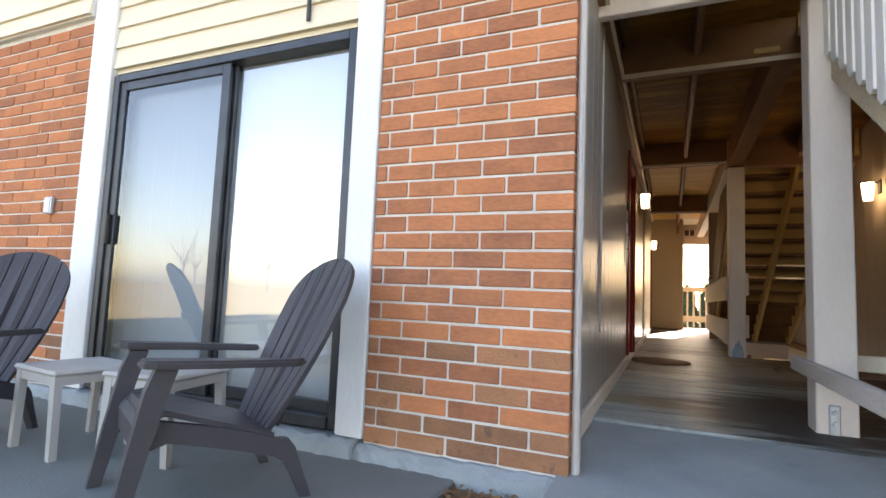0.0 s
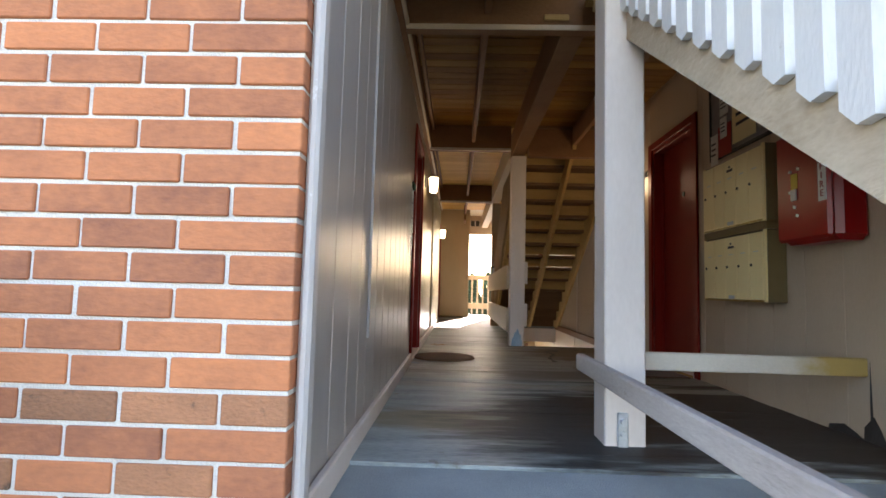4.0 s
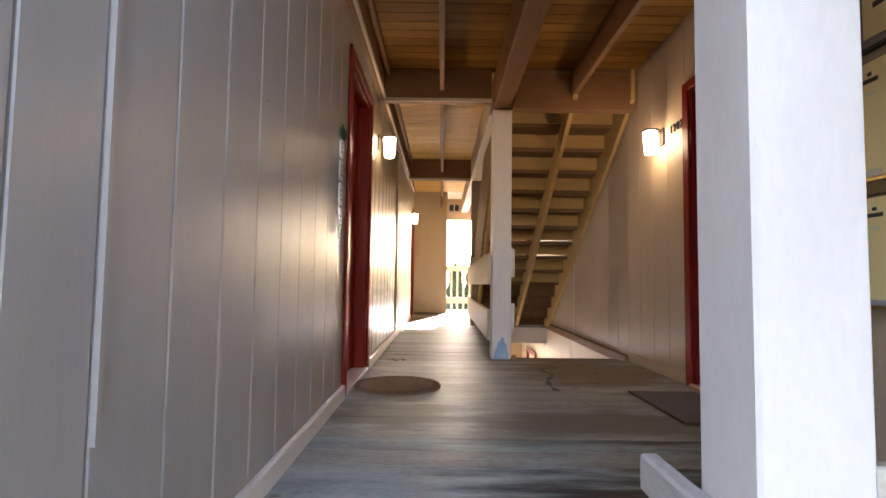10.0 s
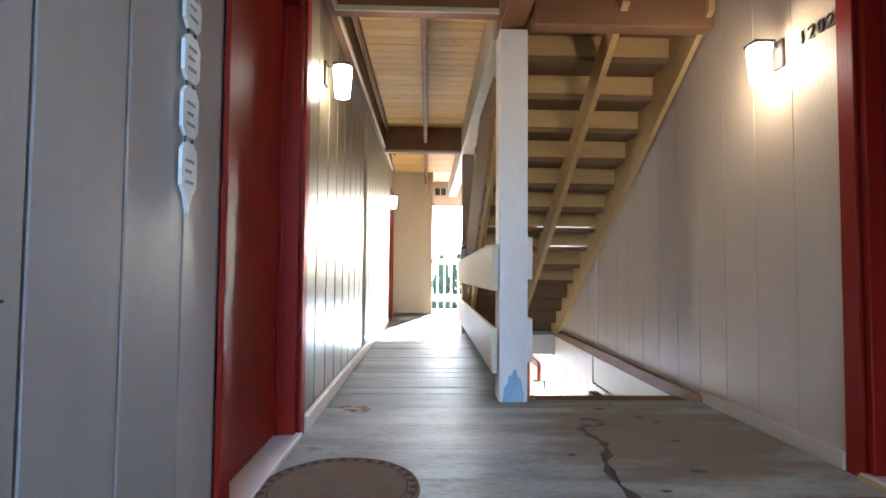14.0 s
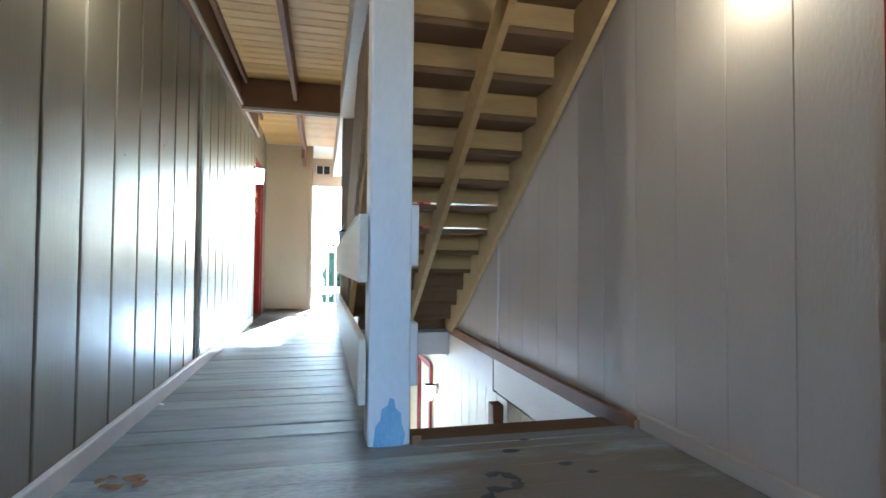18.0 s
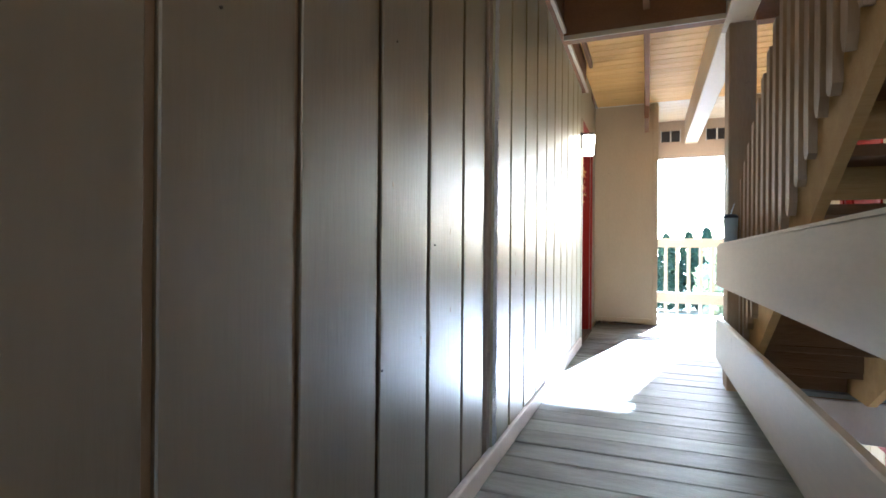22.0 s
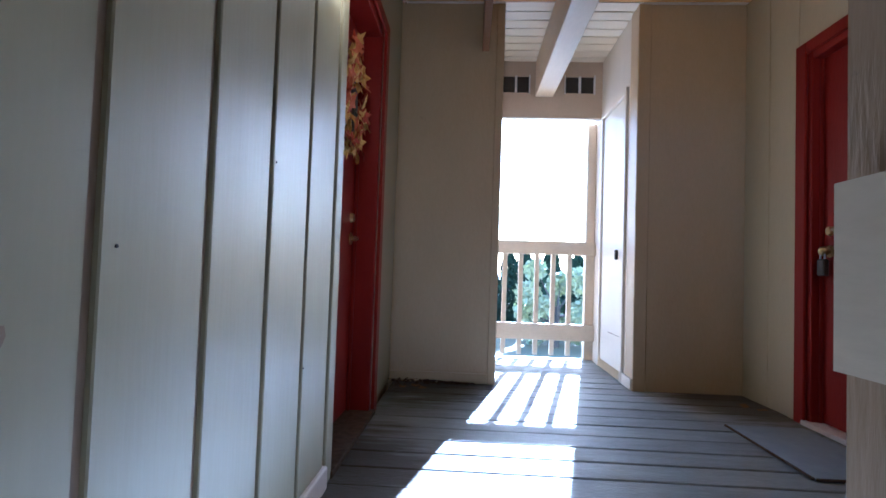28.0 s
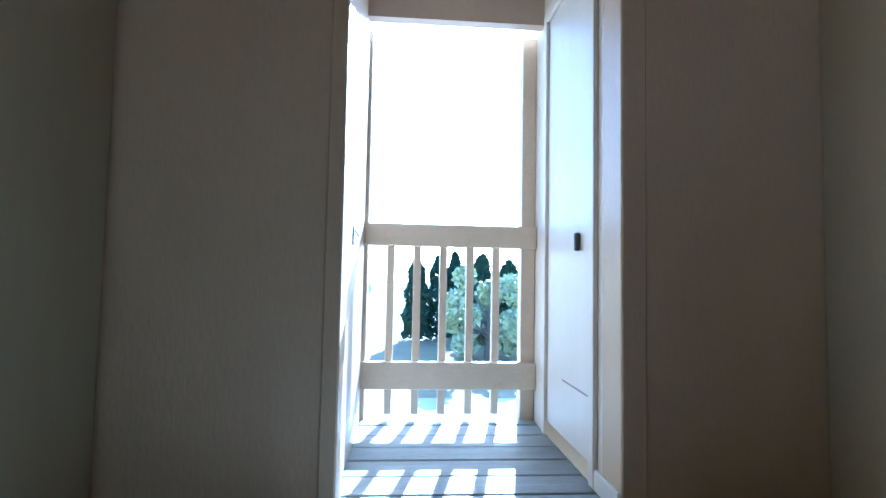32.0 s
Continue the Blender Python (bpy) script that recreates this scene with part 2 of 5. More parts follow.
M_DECKM = material("worn_landing_paint", (0.16, 0.158, 0.135), (0.46, 0.465, 0.42), (1.6, 5, 8), 120, 0.55, 0.35, random=0.1, spread=0.45, spots=((0.20, 0.155, 0.09), 0.08, 3.4), coat=0.02, spec=0.38, patches=(((1.95, 4.8, 0), (0.75, 0.75, 1), (0.20, 0.155, 0.10)), ((0.35, 3.35, 0), (0.45, 0.35, 1), (0.145, 0.15, 0.115)), ((1.5, 3.2, 0), (0.7, 0.3, 1), (0.15, 0.135, 0.105))))
M_SLAT = material("brown_slat_paint", (0.26, 0.17, 0.095), (0.385, 0.27, 0.16), (9, 9, 1.5), 90, 0.5, 0.25, spread=0.9, random=0.2, spots=((0.18, 0.12, 0.08), 0.03, 6), spec=0.25)
M_TORN = material("splintered_plywood", (0.30, 0.29, 0.28), (0.50, 0.49, 0.47), (30, 30, 22), 160, 0.5, 1.0, spread=0.8)
M_CONC = material("grey_concrete", (0.22, 0.25, 0.26), (0.40, 0.43, 0.435), (3, 3, 3), 150, 0.8, 0.5, spread=0.6, spots=((0.20, 0.21, 0.205), 0.04, 2.4))
# greener, darker concrete with the patio's shadow mixed into the base tone
M_PATIO = material("shaded_patio_concrete", (0.13, 0.142, 0.135), (0.23, 0.245, 0.235), (2, 2, 2), 120, 0.8, 0.35, spread=0.7, spots=((0.15, 0.155, 0.14), 0.03, 2.5))
M_RED = material("red_door_paint", (0.17, 0.008, 0.004), (0.26, 0.016, 0.007), (4, 4, 1), 70, 0.45, 0.10, spec=0.18, spread=0.9, spots=((0.20, 0.02, 0.015), 0.0, 6))
M_CLAP = material("cream_clapboard", (0.68, 0.575, 0.42), (0.80, 0.70, 0.54), (1, 6, 9), 80, 0.6, 0.2, spread=0.9)
M_ALU = material("dark_bronze_frame", (0.035, 0.037, 0.042), (0.075, 0.08, 0.09), (6, 6, 6), 80, 0.4, 0.1, metal=0.6)
M_CURTAIN = material("pale_curtain_cloth", (0.80, 0.83, 0.87), (0.90, 0.92, 0.94), (12, 3, 0.7), 60, 0.9, 0.3, spread=0.9)
M_PLASTIC = material("dark_grey_plastic", (0.036, 0.033, 0.038), (0.075, 0.069, 0.076), (6, 6, 6), 180, 0.5, 0.2, spread=0.9, spec=0.3)
M_TABLE = material("off_white_plastic", (0.30, 0.285, 0.265), (0.47, 0.45, 0.42), (5, 5, 5), 150, 0.5, 0.15, spread=0.9, spots=((0.36, 0.31, 0.26), 0.02, 8))
M_MAIL = material("cream_mailbox_enamel", (0.84, 0.67, 0.31), (0.93, 0.78, 0.42), (5, 5, 5), 90, 0.38, 0.1, spread=0.9)
M_COLLAGE = material("faded_print", (0.10, 0.085, 0.08), (0.42, 0.38, 0.33), (14, 14, 14), 40, 0.7, 0.05, spread=0.35)
M_MAILS = material("dull_mailbox_side", (0.13, 0.09, 0.036), (0.20, 0.14, 0.06), (5, 5, 5), 90, 0.5, 0.1, spread=0.9)
M_BRASS = material("old_brass", (0.36, 0.26, 0.10), (0.62, 0.47, 0.22), (20, 20, 20), 90, 0.3, 0.1, metal=1.0)
M_YSTAIN = material("yellowed_rail_paint", (0.54, 0.465, 0.38), (0.73, 0.65, 0.545), (4, 4, 6), 100, 0.5, 0.2, spread=0.9, patches=(((2.42, 1.4, 0.38), (0.22, 1, 0.3), (0.50, 0.33, 0.08)),))
M_STEEL = material("galvanised_steel", (0.42, 0.45, 0.50), (0.62, 0.66, 0.71), (14, 14, 14), 90, 0.42, 0.1, metal=0.7)
M_DARK = material("dark_metal", (0.025, 0.022, 0.02), (0.06, 0.05, 0.045), (9, 9, 9), 90, 0.5, 0.1, metal=0.3)
M_FIRE = plain("red_cabinet_enamel", (0.30, 0.005, 0.005), 0.28, spec=0.3)
M_PAPER = material("aged_paper", (0.62, 0.60, 0.54), (0.80, 0.78, 0.72), (9, 9, 9), 80, 0.9, 0.1)
M_CORK = material("bulletin_cork", (0.22, 0.19, 0.18), (0.34, 0.30, 0.28), (20, 20, 20), 200, 0.9, 0.3)
M_MAT = material("coir_mat", (0.15, 0.085, 0.042), (0.25, 0.15, 0.078), (20, 20, 20), 300, 0.95, 0.9, spread=0.9)
M_MATRIM = material("dark_coir", (0.06, 0.034, 0.018), (0.11, 0.066, 0.036), (20, 20, 20), 300, 0.95, 0.9, spread=0.9)
M_RUG = material("grey_rubber_mat", (0.10, 0.085, 0.09), (0.19, 0.165, 0.165), (12, 12, 12), 260, 0.8, 0.6, spread=0.9)
M_RUG2 = material("pale_grey_mat", (0.20, 0.23, 0.25), (0.33, 0.36, 0.38), (12, 12, 12), 260, 0.85, 0.6, spread=0.9)
M_BLUE = material("blue_paint_smear", (0.16, 0.28, 0.43), (0.40, 0.47, 0.55), (12, 12, 4), 90, 0.6, 0.1)
M_BLUEPL = plain("navy_plastic", (0.008, 0.013, 0.035), 0.35)
M_CUP = plain("frosted_plastic", (0.42, 0.45, 0.46), 0.35)
M_STRAW = plain("white_straw", (0.7, 0.7, 0.7), 0.4)
M_INK = plain("dark_ink", (0.03, 0.03, 0.035), 0.6)
M_LABEL = plain("white_label", (0.75, 0.74, 0.72), 0.5)
M_YELLOW = plain("yellow_label", (0.70, 0.50, 0.06), 0.5)
M_LEAF = material("fallen_leaf", (0.16, 0.075, 0.03), (0.34, 0.20, 0.09), (30, 30, 30), 200, 0.9, 0.4)
M_DEBRIS = material("leaf_crumbs", (0.03, 0.02, 0.013), (0.13, 0.085, 0.05), (30, 30, 30), 200, 0.95, 0.4)
M_PETAL = material("gold_silk_leaf", (0.50, 0.22, 0.03), (0.75, 0.48, 0.12), (30, 30, 30), 200, 0.8, 0.2, random=0.5)
M_RUST = material("rust_silk_petal", (0.36, 0.04, 0.015), (0.58, 0.16, 0.05), (30, 30, 30), 200, 0.8, 0.2, random=0.5)
M_GRASS = material("dry_lawn", (0.16, 0.13, 0.06), (0.34, 0.29, 0.15), (0.6, 0.6, 0.6), 14, 0.95, 0.6, spread=0.8)
M_DIRT = material("leaf_bed_soil", (0.10, 0.065, 0.04), (0.26, 0.18, 0.11), (7, 7, 7), 60, 0.95, 1.0, spread=0.8)
M_ASPH = material("pale_pavement", (0.38, 0.37, 0.35), (0.52, 0.51, 0.49), (1, 1, 1), 40, 0.9, 0.3)
M_CYP = material("cypress_green", (0.020, 0.045, 0.022), (0.055, 0.095, 0.045), (3, 3, 3), 30, 0.8, 0.3, random=0.2)
M_BUSH = material("pale_leaf_green", (0.30, 0.34, 0.17), (0.52, 0.56, 0.35), (3, 3, 3), 30, 0.6, 0.3)
M_BARK = material("grey_bark", (0.09, 0.075, 0.06), (0.20, 0.17, 0.14), (8, 8, 2), 60, 0.9, 0.8)
M_LAMP = glowing("lit_frosted_glass", (1.0, 0.78, 0.46), 1.0)
M_ROOF = material("grey_shingle", (0.10, 0.095, 0.09), (0.2, 0.19, 0.18), (5, 5, 5), 60, 0.9, 0.4)


def pane_material(name, tint, mirror):
    """Window pane: clear glass with a strong mirror share."""
    m = bpy.data.materials.new(name)
    m.use_nodes = True
    n, l = m.node_tree.nodes, m.node_tree.links
    out = n["Material Output"]
    gl = n.new("ShaderNodeBsdfGlossy")
    gl.inputs["Roughness"].default_value = 0.015
    tr = n.new("ShaderNodeBsdfTransparent")
    tr.inputs[0].default_value = (*tint, 1)
    mx = n.new("ShaderNodeMixShader")
    lw = n.new("ShaderNodeLayerWeight")
    lw.inputs[0].default_value = mirror
    l.new(lw.outputs["Fresnel"], mx.inputs[0])
    l.new(tr.outputs[0], mx.inputs[1])
    l.new(gl.outputs[0], mx.inputs[2])
    l.new(mx.outputs[0], out.inputs[0])
    return m


M_PANE = pane_material("window_glass", (0.95, 0.97, 0.98), 0.72)
M_SCREEN = pane_material("screened_glass", (0.50, 0.55, 0.60), 0.55)

# ---- mesh helpers ----
def put_box(bm, x0, x1, y0, y1, z0, z1, bev=0.0):
    g = bmesh.ops.create_cube(bm, size=1.0)
    bmesh.ops.scale(bm, vec=(x1 - x0, y1 - y0, z1 - z0), verts=g["verts"])
    bmesh.ops.translate(bm, vec=((x0 + x1) / 2, (y0 + y1) / 2, (z0 + z1) / 2), verts=g["verts"])
    if bev:
        es = list({e for v in g["verts"] for e in v.link_edges})
        bmesh.ops.bevel(bm, geom=es, offset=bev, segments=1, affect='EDGES')
    return bm


def box(x0, x1, y0, y1, z0, z1, bev=0.0):
    return put_box(bmesh.new(), x0, x1, y0, y1, z0, z1, bev)


def put_tube(bm, a, b, r0, r1=None, seg=12):
    a, b = Vector(a), Vector(b)
    r1 = r0 if r1 is None else r1
    d = b - a
    m = Matrix.Translation((a + b) / 2) @ d.to_track_quat('Z', 'Y').to_matrix().to_4x4()
    bmesh.ops.create_cone(bm, cap_ends=True, segments=seg, radius1=r0, radius2=r1, depth=d.length, matrix=m)
    return bm


def tube(a, b, r0, r1=None, seg=12):
    return put_tube(bmesh.new(), a, b, r0, r1, seg)


def put_prism(bm, outline, axis, t0, t1):
    """A flat outline (pairs) given thickness along an axis: 0 x, 1 y, 2 z."""
    def at(p, t):
        return ((t, p[0], p[1]), (p[0], t, p[1]), (p[0], p[1], t))[axis]
    lo = [bm.verts.new(at(p, t0)) for p in outline]
    hi = [bm.verts.new(at(p, t1)) for p in outline]
    n = len(outline)
    bm.faces.new(lo[::-1])
    bm.faces.new(hi)
    for i in range(n):
        bm.faces.new((lo[i], lo[(i + 1) % n], hi[(i + 1) % n], hi[i]))
    bmesh.ops.recalc_face_normals(bm, faces=bm.faces[:])
    return bm


def prism(outline, axis, t0, t1):
    return put_prism(bmesh.new(), outline, axis, t0, t1)


def mesh_of(name, bm, mat, smooth=False):
    me = bpy.data.meshes.new(name)
    bm.to_mesh(me)
    bm.free()
    me.materials.append(mat)
    if smooth:
        for f in me.polygons:
            f.use_smooth = True
    return me


def part(name, bm, mat, parent, label="", smooth=False):
    ob = new(name, mesh_of(name, bm, mat, smooth))
    ob.parent = parent
    return tagged(ob, label)


def piece(name, me, parent, m):
    ob = new(name, me)
    ob.parent = parent
    ob.matrix_basis = m
    return ob


def thing(name, m, label, category, group="", kind=""):
    ob = new(name)
    ob.empty_display_size = 0.1
    ob.matrix_basis = m
    return tagged(ob, label, category, group, kind)


def structure(name, bm, mat, label):
    return tagged(part(name, bm, mat, None), label, kind="structure")


def lettering(name, text, size, mat, parent, m, depth=0.002):
    cu = bpy.data.curves.new(name, 'FONT')
    cu.body, cu.size, cu.extrude, cu.align_x, cu.align_y = text, size, depth, 'CENTER', 'CENTER'
    tmp = bpy.data.objects.new(name, cu)
    me = bpy.data.meshes.new_from_object(tmp)
    bpy.data.objects.remove(tmp)
    me.materials.append(mat)
    ob = new(name, me)
    ob.parent = parent
    ob.matrix_basis = m
    return ob

# ---- sizes of the place ----
RX = 2.5            # right wall face; the left wall face is x = 0
END = 12.38         # end wall of the passage
RIM = 13.62         # balcony rail
CEIL = 2.83
BEAM = 2.5          # underside of the beams
SLAB = -0.08        # concrete outside
STAIR0, STAIR1 = 5.48, 9.42   # stairwell opening

# ---- ground ----
def ground_level(y):
    if y < 1.2:
        return -0.30
    if y > 3.0:
        return -2.95
    return -0.30 - 2.65 * (y - 1.2) / 1.8


def build_ground():
    bm = bmesh.new()
    xs = [-600, -120, -40, -12, -4, 0, 2.5, 6, 15, 40, 120, 600]
    ys = [-600, -150, -60, -25, -12, -6, -3, 0.0, 1.2, 3.0, 8, 14, 20, 35, 70, 160, 600]
    grid = [[bm.verts.new((x, y, ground_level(y))) for x in xs] for y in ys]
    for j in range(len(ys) - 1):
        for i in range(len(xs) - 1):
            bm.faces.new((grid[j][i], grid[j][i + 1], grid[j + 1][i + 1], grid[j + 1][i]))
    structure("ground", bm, M_GRASS, "dry winter lawn around the building")
    structure("pavement", box(-30, 40, 17.5, 27, -2.99, -2.93), M_ASPH, "sunlit pale pavement behind the building")
    structure("patio", box(-6.5, -0.42, -1.55, -0.02, SLAB - 0.4, SLAB - 0.06, 0.01), M_PATIO, "grey concrete patio slab by the sliding door")
    structure("leaf_bed", box(-0.44, 0.0, -1.4, -0.02, -0.5, SLAB - 0.09, 0.0), M_DIRT, "narrow bed of soil and dry leaves")
    structure("entry_slab", prism([(-1.05, SLAB - 0.4), (-1.05, SLAB - 0.012), (-1.04, SLAB), (0.3, -0.058), (0.8745, -0.016), (0.8745, SLAB - 0.4)], 0, 0.0, 2.6), M_CONC, "smooth grey concrete entry slab")


build_ground()

# ---- walls ----
def rough_strip(y0, y1, z0, z1):
    """Splintered sheet edge: a lumpy strip standing off the siding face."""
    rng = random.Random(31)
    bm = bmesh.new()
    nz, ny = 150, 6
    rows = []
    for i in range(nz + 1):
        z = z0 + (z1 - z0) * i / nz
        reach = y1 + rng.uniform(-0.018, 0.006)
        rows.append([bm.verts.new((0.0185 + (rng.uniform(0.0, 0.007) if 0 < k < ny else 0.0), y0 + (reach - y0) * k / ny, z + rng.uniform(-0.004, 0.004))) for k in range(ny + 1)])
    for i in range(nz):
        for k in range(ny):
            bm.faces.new((rows[i][k], rows[i][k + 1], rows[i + 1][k + 1], rows[i + 1][k]))
    return bm


def build_left_wall():
    # core behind the siding, with the two door openings
    bm = bmesh.new()
    for y0, y1, z0, z1 in ((0.10, 3.80, 0, CEIL), (3.80, 4.76, 2.27, CEIL), (4.76, 7.37, 0, CEIL), (7.37, 10.58, 0, CEIL), (10.58, 11.49, 2.19, CEIL), (11.49, END + 0.02, 0, CEIL)):
        if y0 > 0.5:
            put_box(bm, -0.2, -0.05 if y0 > 11 else 0.007 if 7 < y0 < 10 else -0.012, y0, y1, z0 - (0.1 if z0 == 0 else 0), z1)
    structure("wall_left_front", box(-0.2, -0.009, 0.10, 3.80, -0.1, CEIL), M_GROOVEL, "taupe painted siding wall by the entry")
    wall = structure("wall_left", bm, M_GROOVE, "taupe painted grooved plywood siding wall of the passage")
    runs = []
    y = 0.10
    for step in (0.23, 0.28, 0.28, 0.227, 0.21, 0.261, 0.276, 0.27, 0.27, 0.27, 0.27, 0.27, 0.27):
        if y + step < 3.72:
            runs.append((y, y + step, 0.0, CEIL, 0.0))
            y += step
    runs.append((y, 3.72, 0.0, CEIL, 0.0))
    runs.append((3.72, 4.84, 2.33, CEIL, 0.0))
    y = 4.84
    for w in (0.31, 0.31, 0.32, 0.32, 0.33, 0.32, 0.32, 0.275):
        runs.append((y, y + w, 0.0, CEIL, 0.0))
        y += w
    y = 7.40
    while y < 10.45:
        w = 0.309
        runs.append((y, min(y + w, 10.505), 0.0, CEIL, 0.018))
        y += w
    runs.append((10.505, 11.55, 2.25, CEIL, 0.004))
    runs.append((11.55, END, 0.0, CEIL, -0.03))
    for y0, y1, z0, z1, proud in runs:
        half = 0.004 if y0 < 3.5 else 0.011 if y0 < 7.35 else 0.014
        # boards between the front door and the tear get the shade-darkened brown
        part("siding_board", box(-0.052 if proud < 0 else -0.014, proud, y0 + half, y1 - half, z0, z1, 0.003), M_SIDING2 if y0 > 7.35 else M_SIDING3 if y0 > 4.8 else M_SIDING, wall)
    part("torn_edge", rough_strip(7.414, 7.476, 0.09, 2.5), M_TORN, wall, "splintered edge of a siding sheet")
    part("siding_board", prism([(1.33, 0.45), (1.345, 0.45), (1.345, CEIL), (1.325, CEIL)], 0, 0.0, 0.012), M_SIDING, wall, "lifted edge of a siding sheet")
    for y, z in ((5.9, 1.32), (6.45, 0.62), (6.52, 1.5), (6.8, 0.95), (7.95, 0.7), (8.2, 1.18), (8.62, 0.42), (8.9, 1.3), (9.3, 0.85), (9.34, 0.35), (9.9, 1.1), (10.2, 0.5), (2.2, 1.4), (2.9, 0.8)):
        p = 0.018 if y > 7.4 else 0.0
        part("nail", tube((p - 0.001, y, z), (p + 0.0025, y, z), 0.003, seg=6), M_DARK, wall, "rusty nail head")
    rng = random.Random(77)
    for y, z, size in ((7.805, 0.918, 0.009), (7.81, 0.819, 0.014), (7.80, 0.551, 0.02), (8.18, 0.477, 0.012), (8.195, 0.395, 0.012), (8.19, 0.344, 0.014), (8.172, 1.069, 0.009), (8.19, 1.018, 0.011), (8.18, 0.966, 0.008), (8.205, 0.807, 0.01), (8.20, 0.721, 0.008), (8.79, 0.978, 0.016), (6.505, 1.11, 0.011), (7.02, 0.88, 0.01), (6.94, 0.994, 0.01), (6.947, 0.725, 0.009), (6.70, 0.66, 0.013), (8.48, 0.62, 0.012), (9.12, 0.74, 0.012), (9.4, 0.4, 0.02)):
        f = 0.0185 if y > 7.4 else 0.0005
        pts = [(y + size * rng.uniform(0.25, 0.6) * math.cos(k * math.tau / 7), z + size * rng.uniform(0.6, 1.5) * math.sin(k * math.tau / 7)) for k in range(7)]
        part("gouge", prism(pts, 0, f - 0.002, f), M_GROOVE, wall, "small dark scar in the siding")
    tagged(part("baseboard", box(0.002, 0.030, 0.101, 3.72, -0.02, 0.085, 0.006), M_POST, None), "grey painted baseboard along the siding", kind="structure")
    tagged(part("baseboard", box(0.002, 0.034, 4.84, 10.495, -0.02, 0.085, 0.006), M_POST, None), "grey painted baseboard along the siding", kind="structure")
    # flats behind and unseen upper walls, closing the building and its light
    structure("wall_flat_left", box(-9.0, -0.2, 1.02, END, -0.6, 5.6), M_TAN, "plain side of the apartment block")
    structure("wall_upper_left", box(-0.2, 0.0, 0.1, END, CEIL + 0.2, 5.6), M_TAN, "unseen plain upper wall, closing light off the passage")
    structure("wall_lower_left", box(-0.2, 0.0, 0.1, END, -2.9, -0.1), M_TAN, "plain lower wall below the passage")


def build_right_wall():
    bm = bmesh.new()
    for y0, y1, z0, z1 in ((0.0, 3.26, -0.1, CEIL), (3.26, 4.22, 2.24, CEIL), (4.22, 10.83, -0.1, CEIL), (10.83, 11.69, 2.18, CEIL), (11.69, END + 0.02, -0.1, CEIL)):
        put_box(bm, RX + 0.012, RX + 0.2, y0, y1, z0, z1)
    wall = structure("wall_right", bm, M_TAN, "tan painted plywood siding wall of the passage")
    y = 0.0
    runs = []
    for stop, step in ((3.18, 0.31), (4.30, 0.0), (10.75, 0.307), (11.77, 0.0), (END, 0.307)):
        if not step:
            runs.append((y, stop, 2.31 if stop < 5 else 2.25))
            y = stop
            continue
        while y < stop - 0.02:
            w = min(step, stop - y)
            runs.append((y, y + w, 0.0 if y > STAIR0 - 0.3 and y < STAIR1 else -0.02))
            y += w
    for y0, y1, z0 in runs:
        part("siding_board", box(RX, RX + 0.014, y0 + 0.0015, y1 - 0.0015, z0, CEIL, 0.0025), M_TAN2 if y0 > 8.9 else M_TAN, wall)
    part("siding_seam", box(RX - 0.012, RX, 7.62, 7.66, 0.03, 1.16, 0.003), M_POST, wall, "short vertical batten over a sheet joint")
    tagged(part("baseboard", box(RX - 0.03, RX - 0.002, 4.30, STAIR0, 0.0, 0.08, 0.006), M_TAN, None), "tan painted baseboard", kind="structure")
    tagged(part("baseboard", box(RX - 0.05, RX - 0.002, STAIR0, 10.75, -0.05, 0.045, 0.006), M_BEAM, None), "brown ledge strip along the stairwell wall", kind="structure")
    for x0, x1, y0, y1, h in ((-0.002, 0.0, 1.0, 1.32, 0.07), (-0.002, 0.0, 1.30, 1.45, 0.13), (-0.002, 0.0, 1.44, 1.7, 0.05), (-0.0015, 0.0, 1.385, 1.405, 0.40)):
        part("damp_stain", prism([(y0, 0.0), (y1, 0.0), (y1 - 0.03 * (y1 - y0), h * 0.5), (y0 + 0.55 * (y1 - y0), h), (y0 + 0.3 * (y1 - y0), h * 0.6)], 0, RX + x0, RX + x1 - 0.0004), M_TAR, wall, "dark damp stain at the foot of the wall")
    for y0, y1, z0 in ((STAIR0, 7.675, -0.335), (7.705, 9.415, -0.36)):
        tagged(part("trim", box(RX - 0.035, RX, y0, y1, z0, -0.052, 0.004), M_RAIL, None), "pale rim board along the stairwell", kind="structure")
    tagged(part("trim", box(RX - 0.02, RX, 7.676, 7.704, -0.36, -0.052), M_DARK, None), "dark open joint between two rim boards", kind="structure")
    tagged(part("trim", box(1.335, RX - 0.002, 9.385, 9.418, -0.305, -0.036, 0.004), M_POST, None), "grey edge board of the landing at the stair foot", kind="structure")
    prop = thing("stair_prop", pose(2.37, 7.40, -2.86), "dark brown wooden prop below the walkway edge", "post")
    part("shaft", box(0.0, 0.095, 0.0, 0.14, 0.0, 2.46, 0.005), M_BEAM, prop)
    # unseen block mass, raised to roof height to shut out light
    structure("wall_flat_right", box(RX + 0.2, 9.5, 0.0, END, -0.6, 5.6), M_TAN, "plain side of the apartment block")
    # wall out of view, added to keep direct sun off the lower boards
    bm = bmesh.new()
    put_box(bm, -0.2, 0.72, END, END + 0.16, -2.95, -0.41)
    put_box(bm, 1.735, RX + 0.2, END, END + 0.16, -2.95, -0.41)
    structure("wall_lower_sunstop", bm, M_ENDW, "unseen tan wall, added to shade the lower landing")
    structure("wall_upper_right", box(RX, RX + 0.2, 0.0, END, CEIL + 0.2, 5.6), M_TAN, "unseen plain upper wall, closing light off the passage")
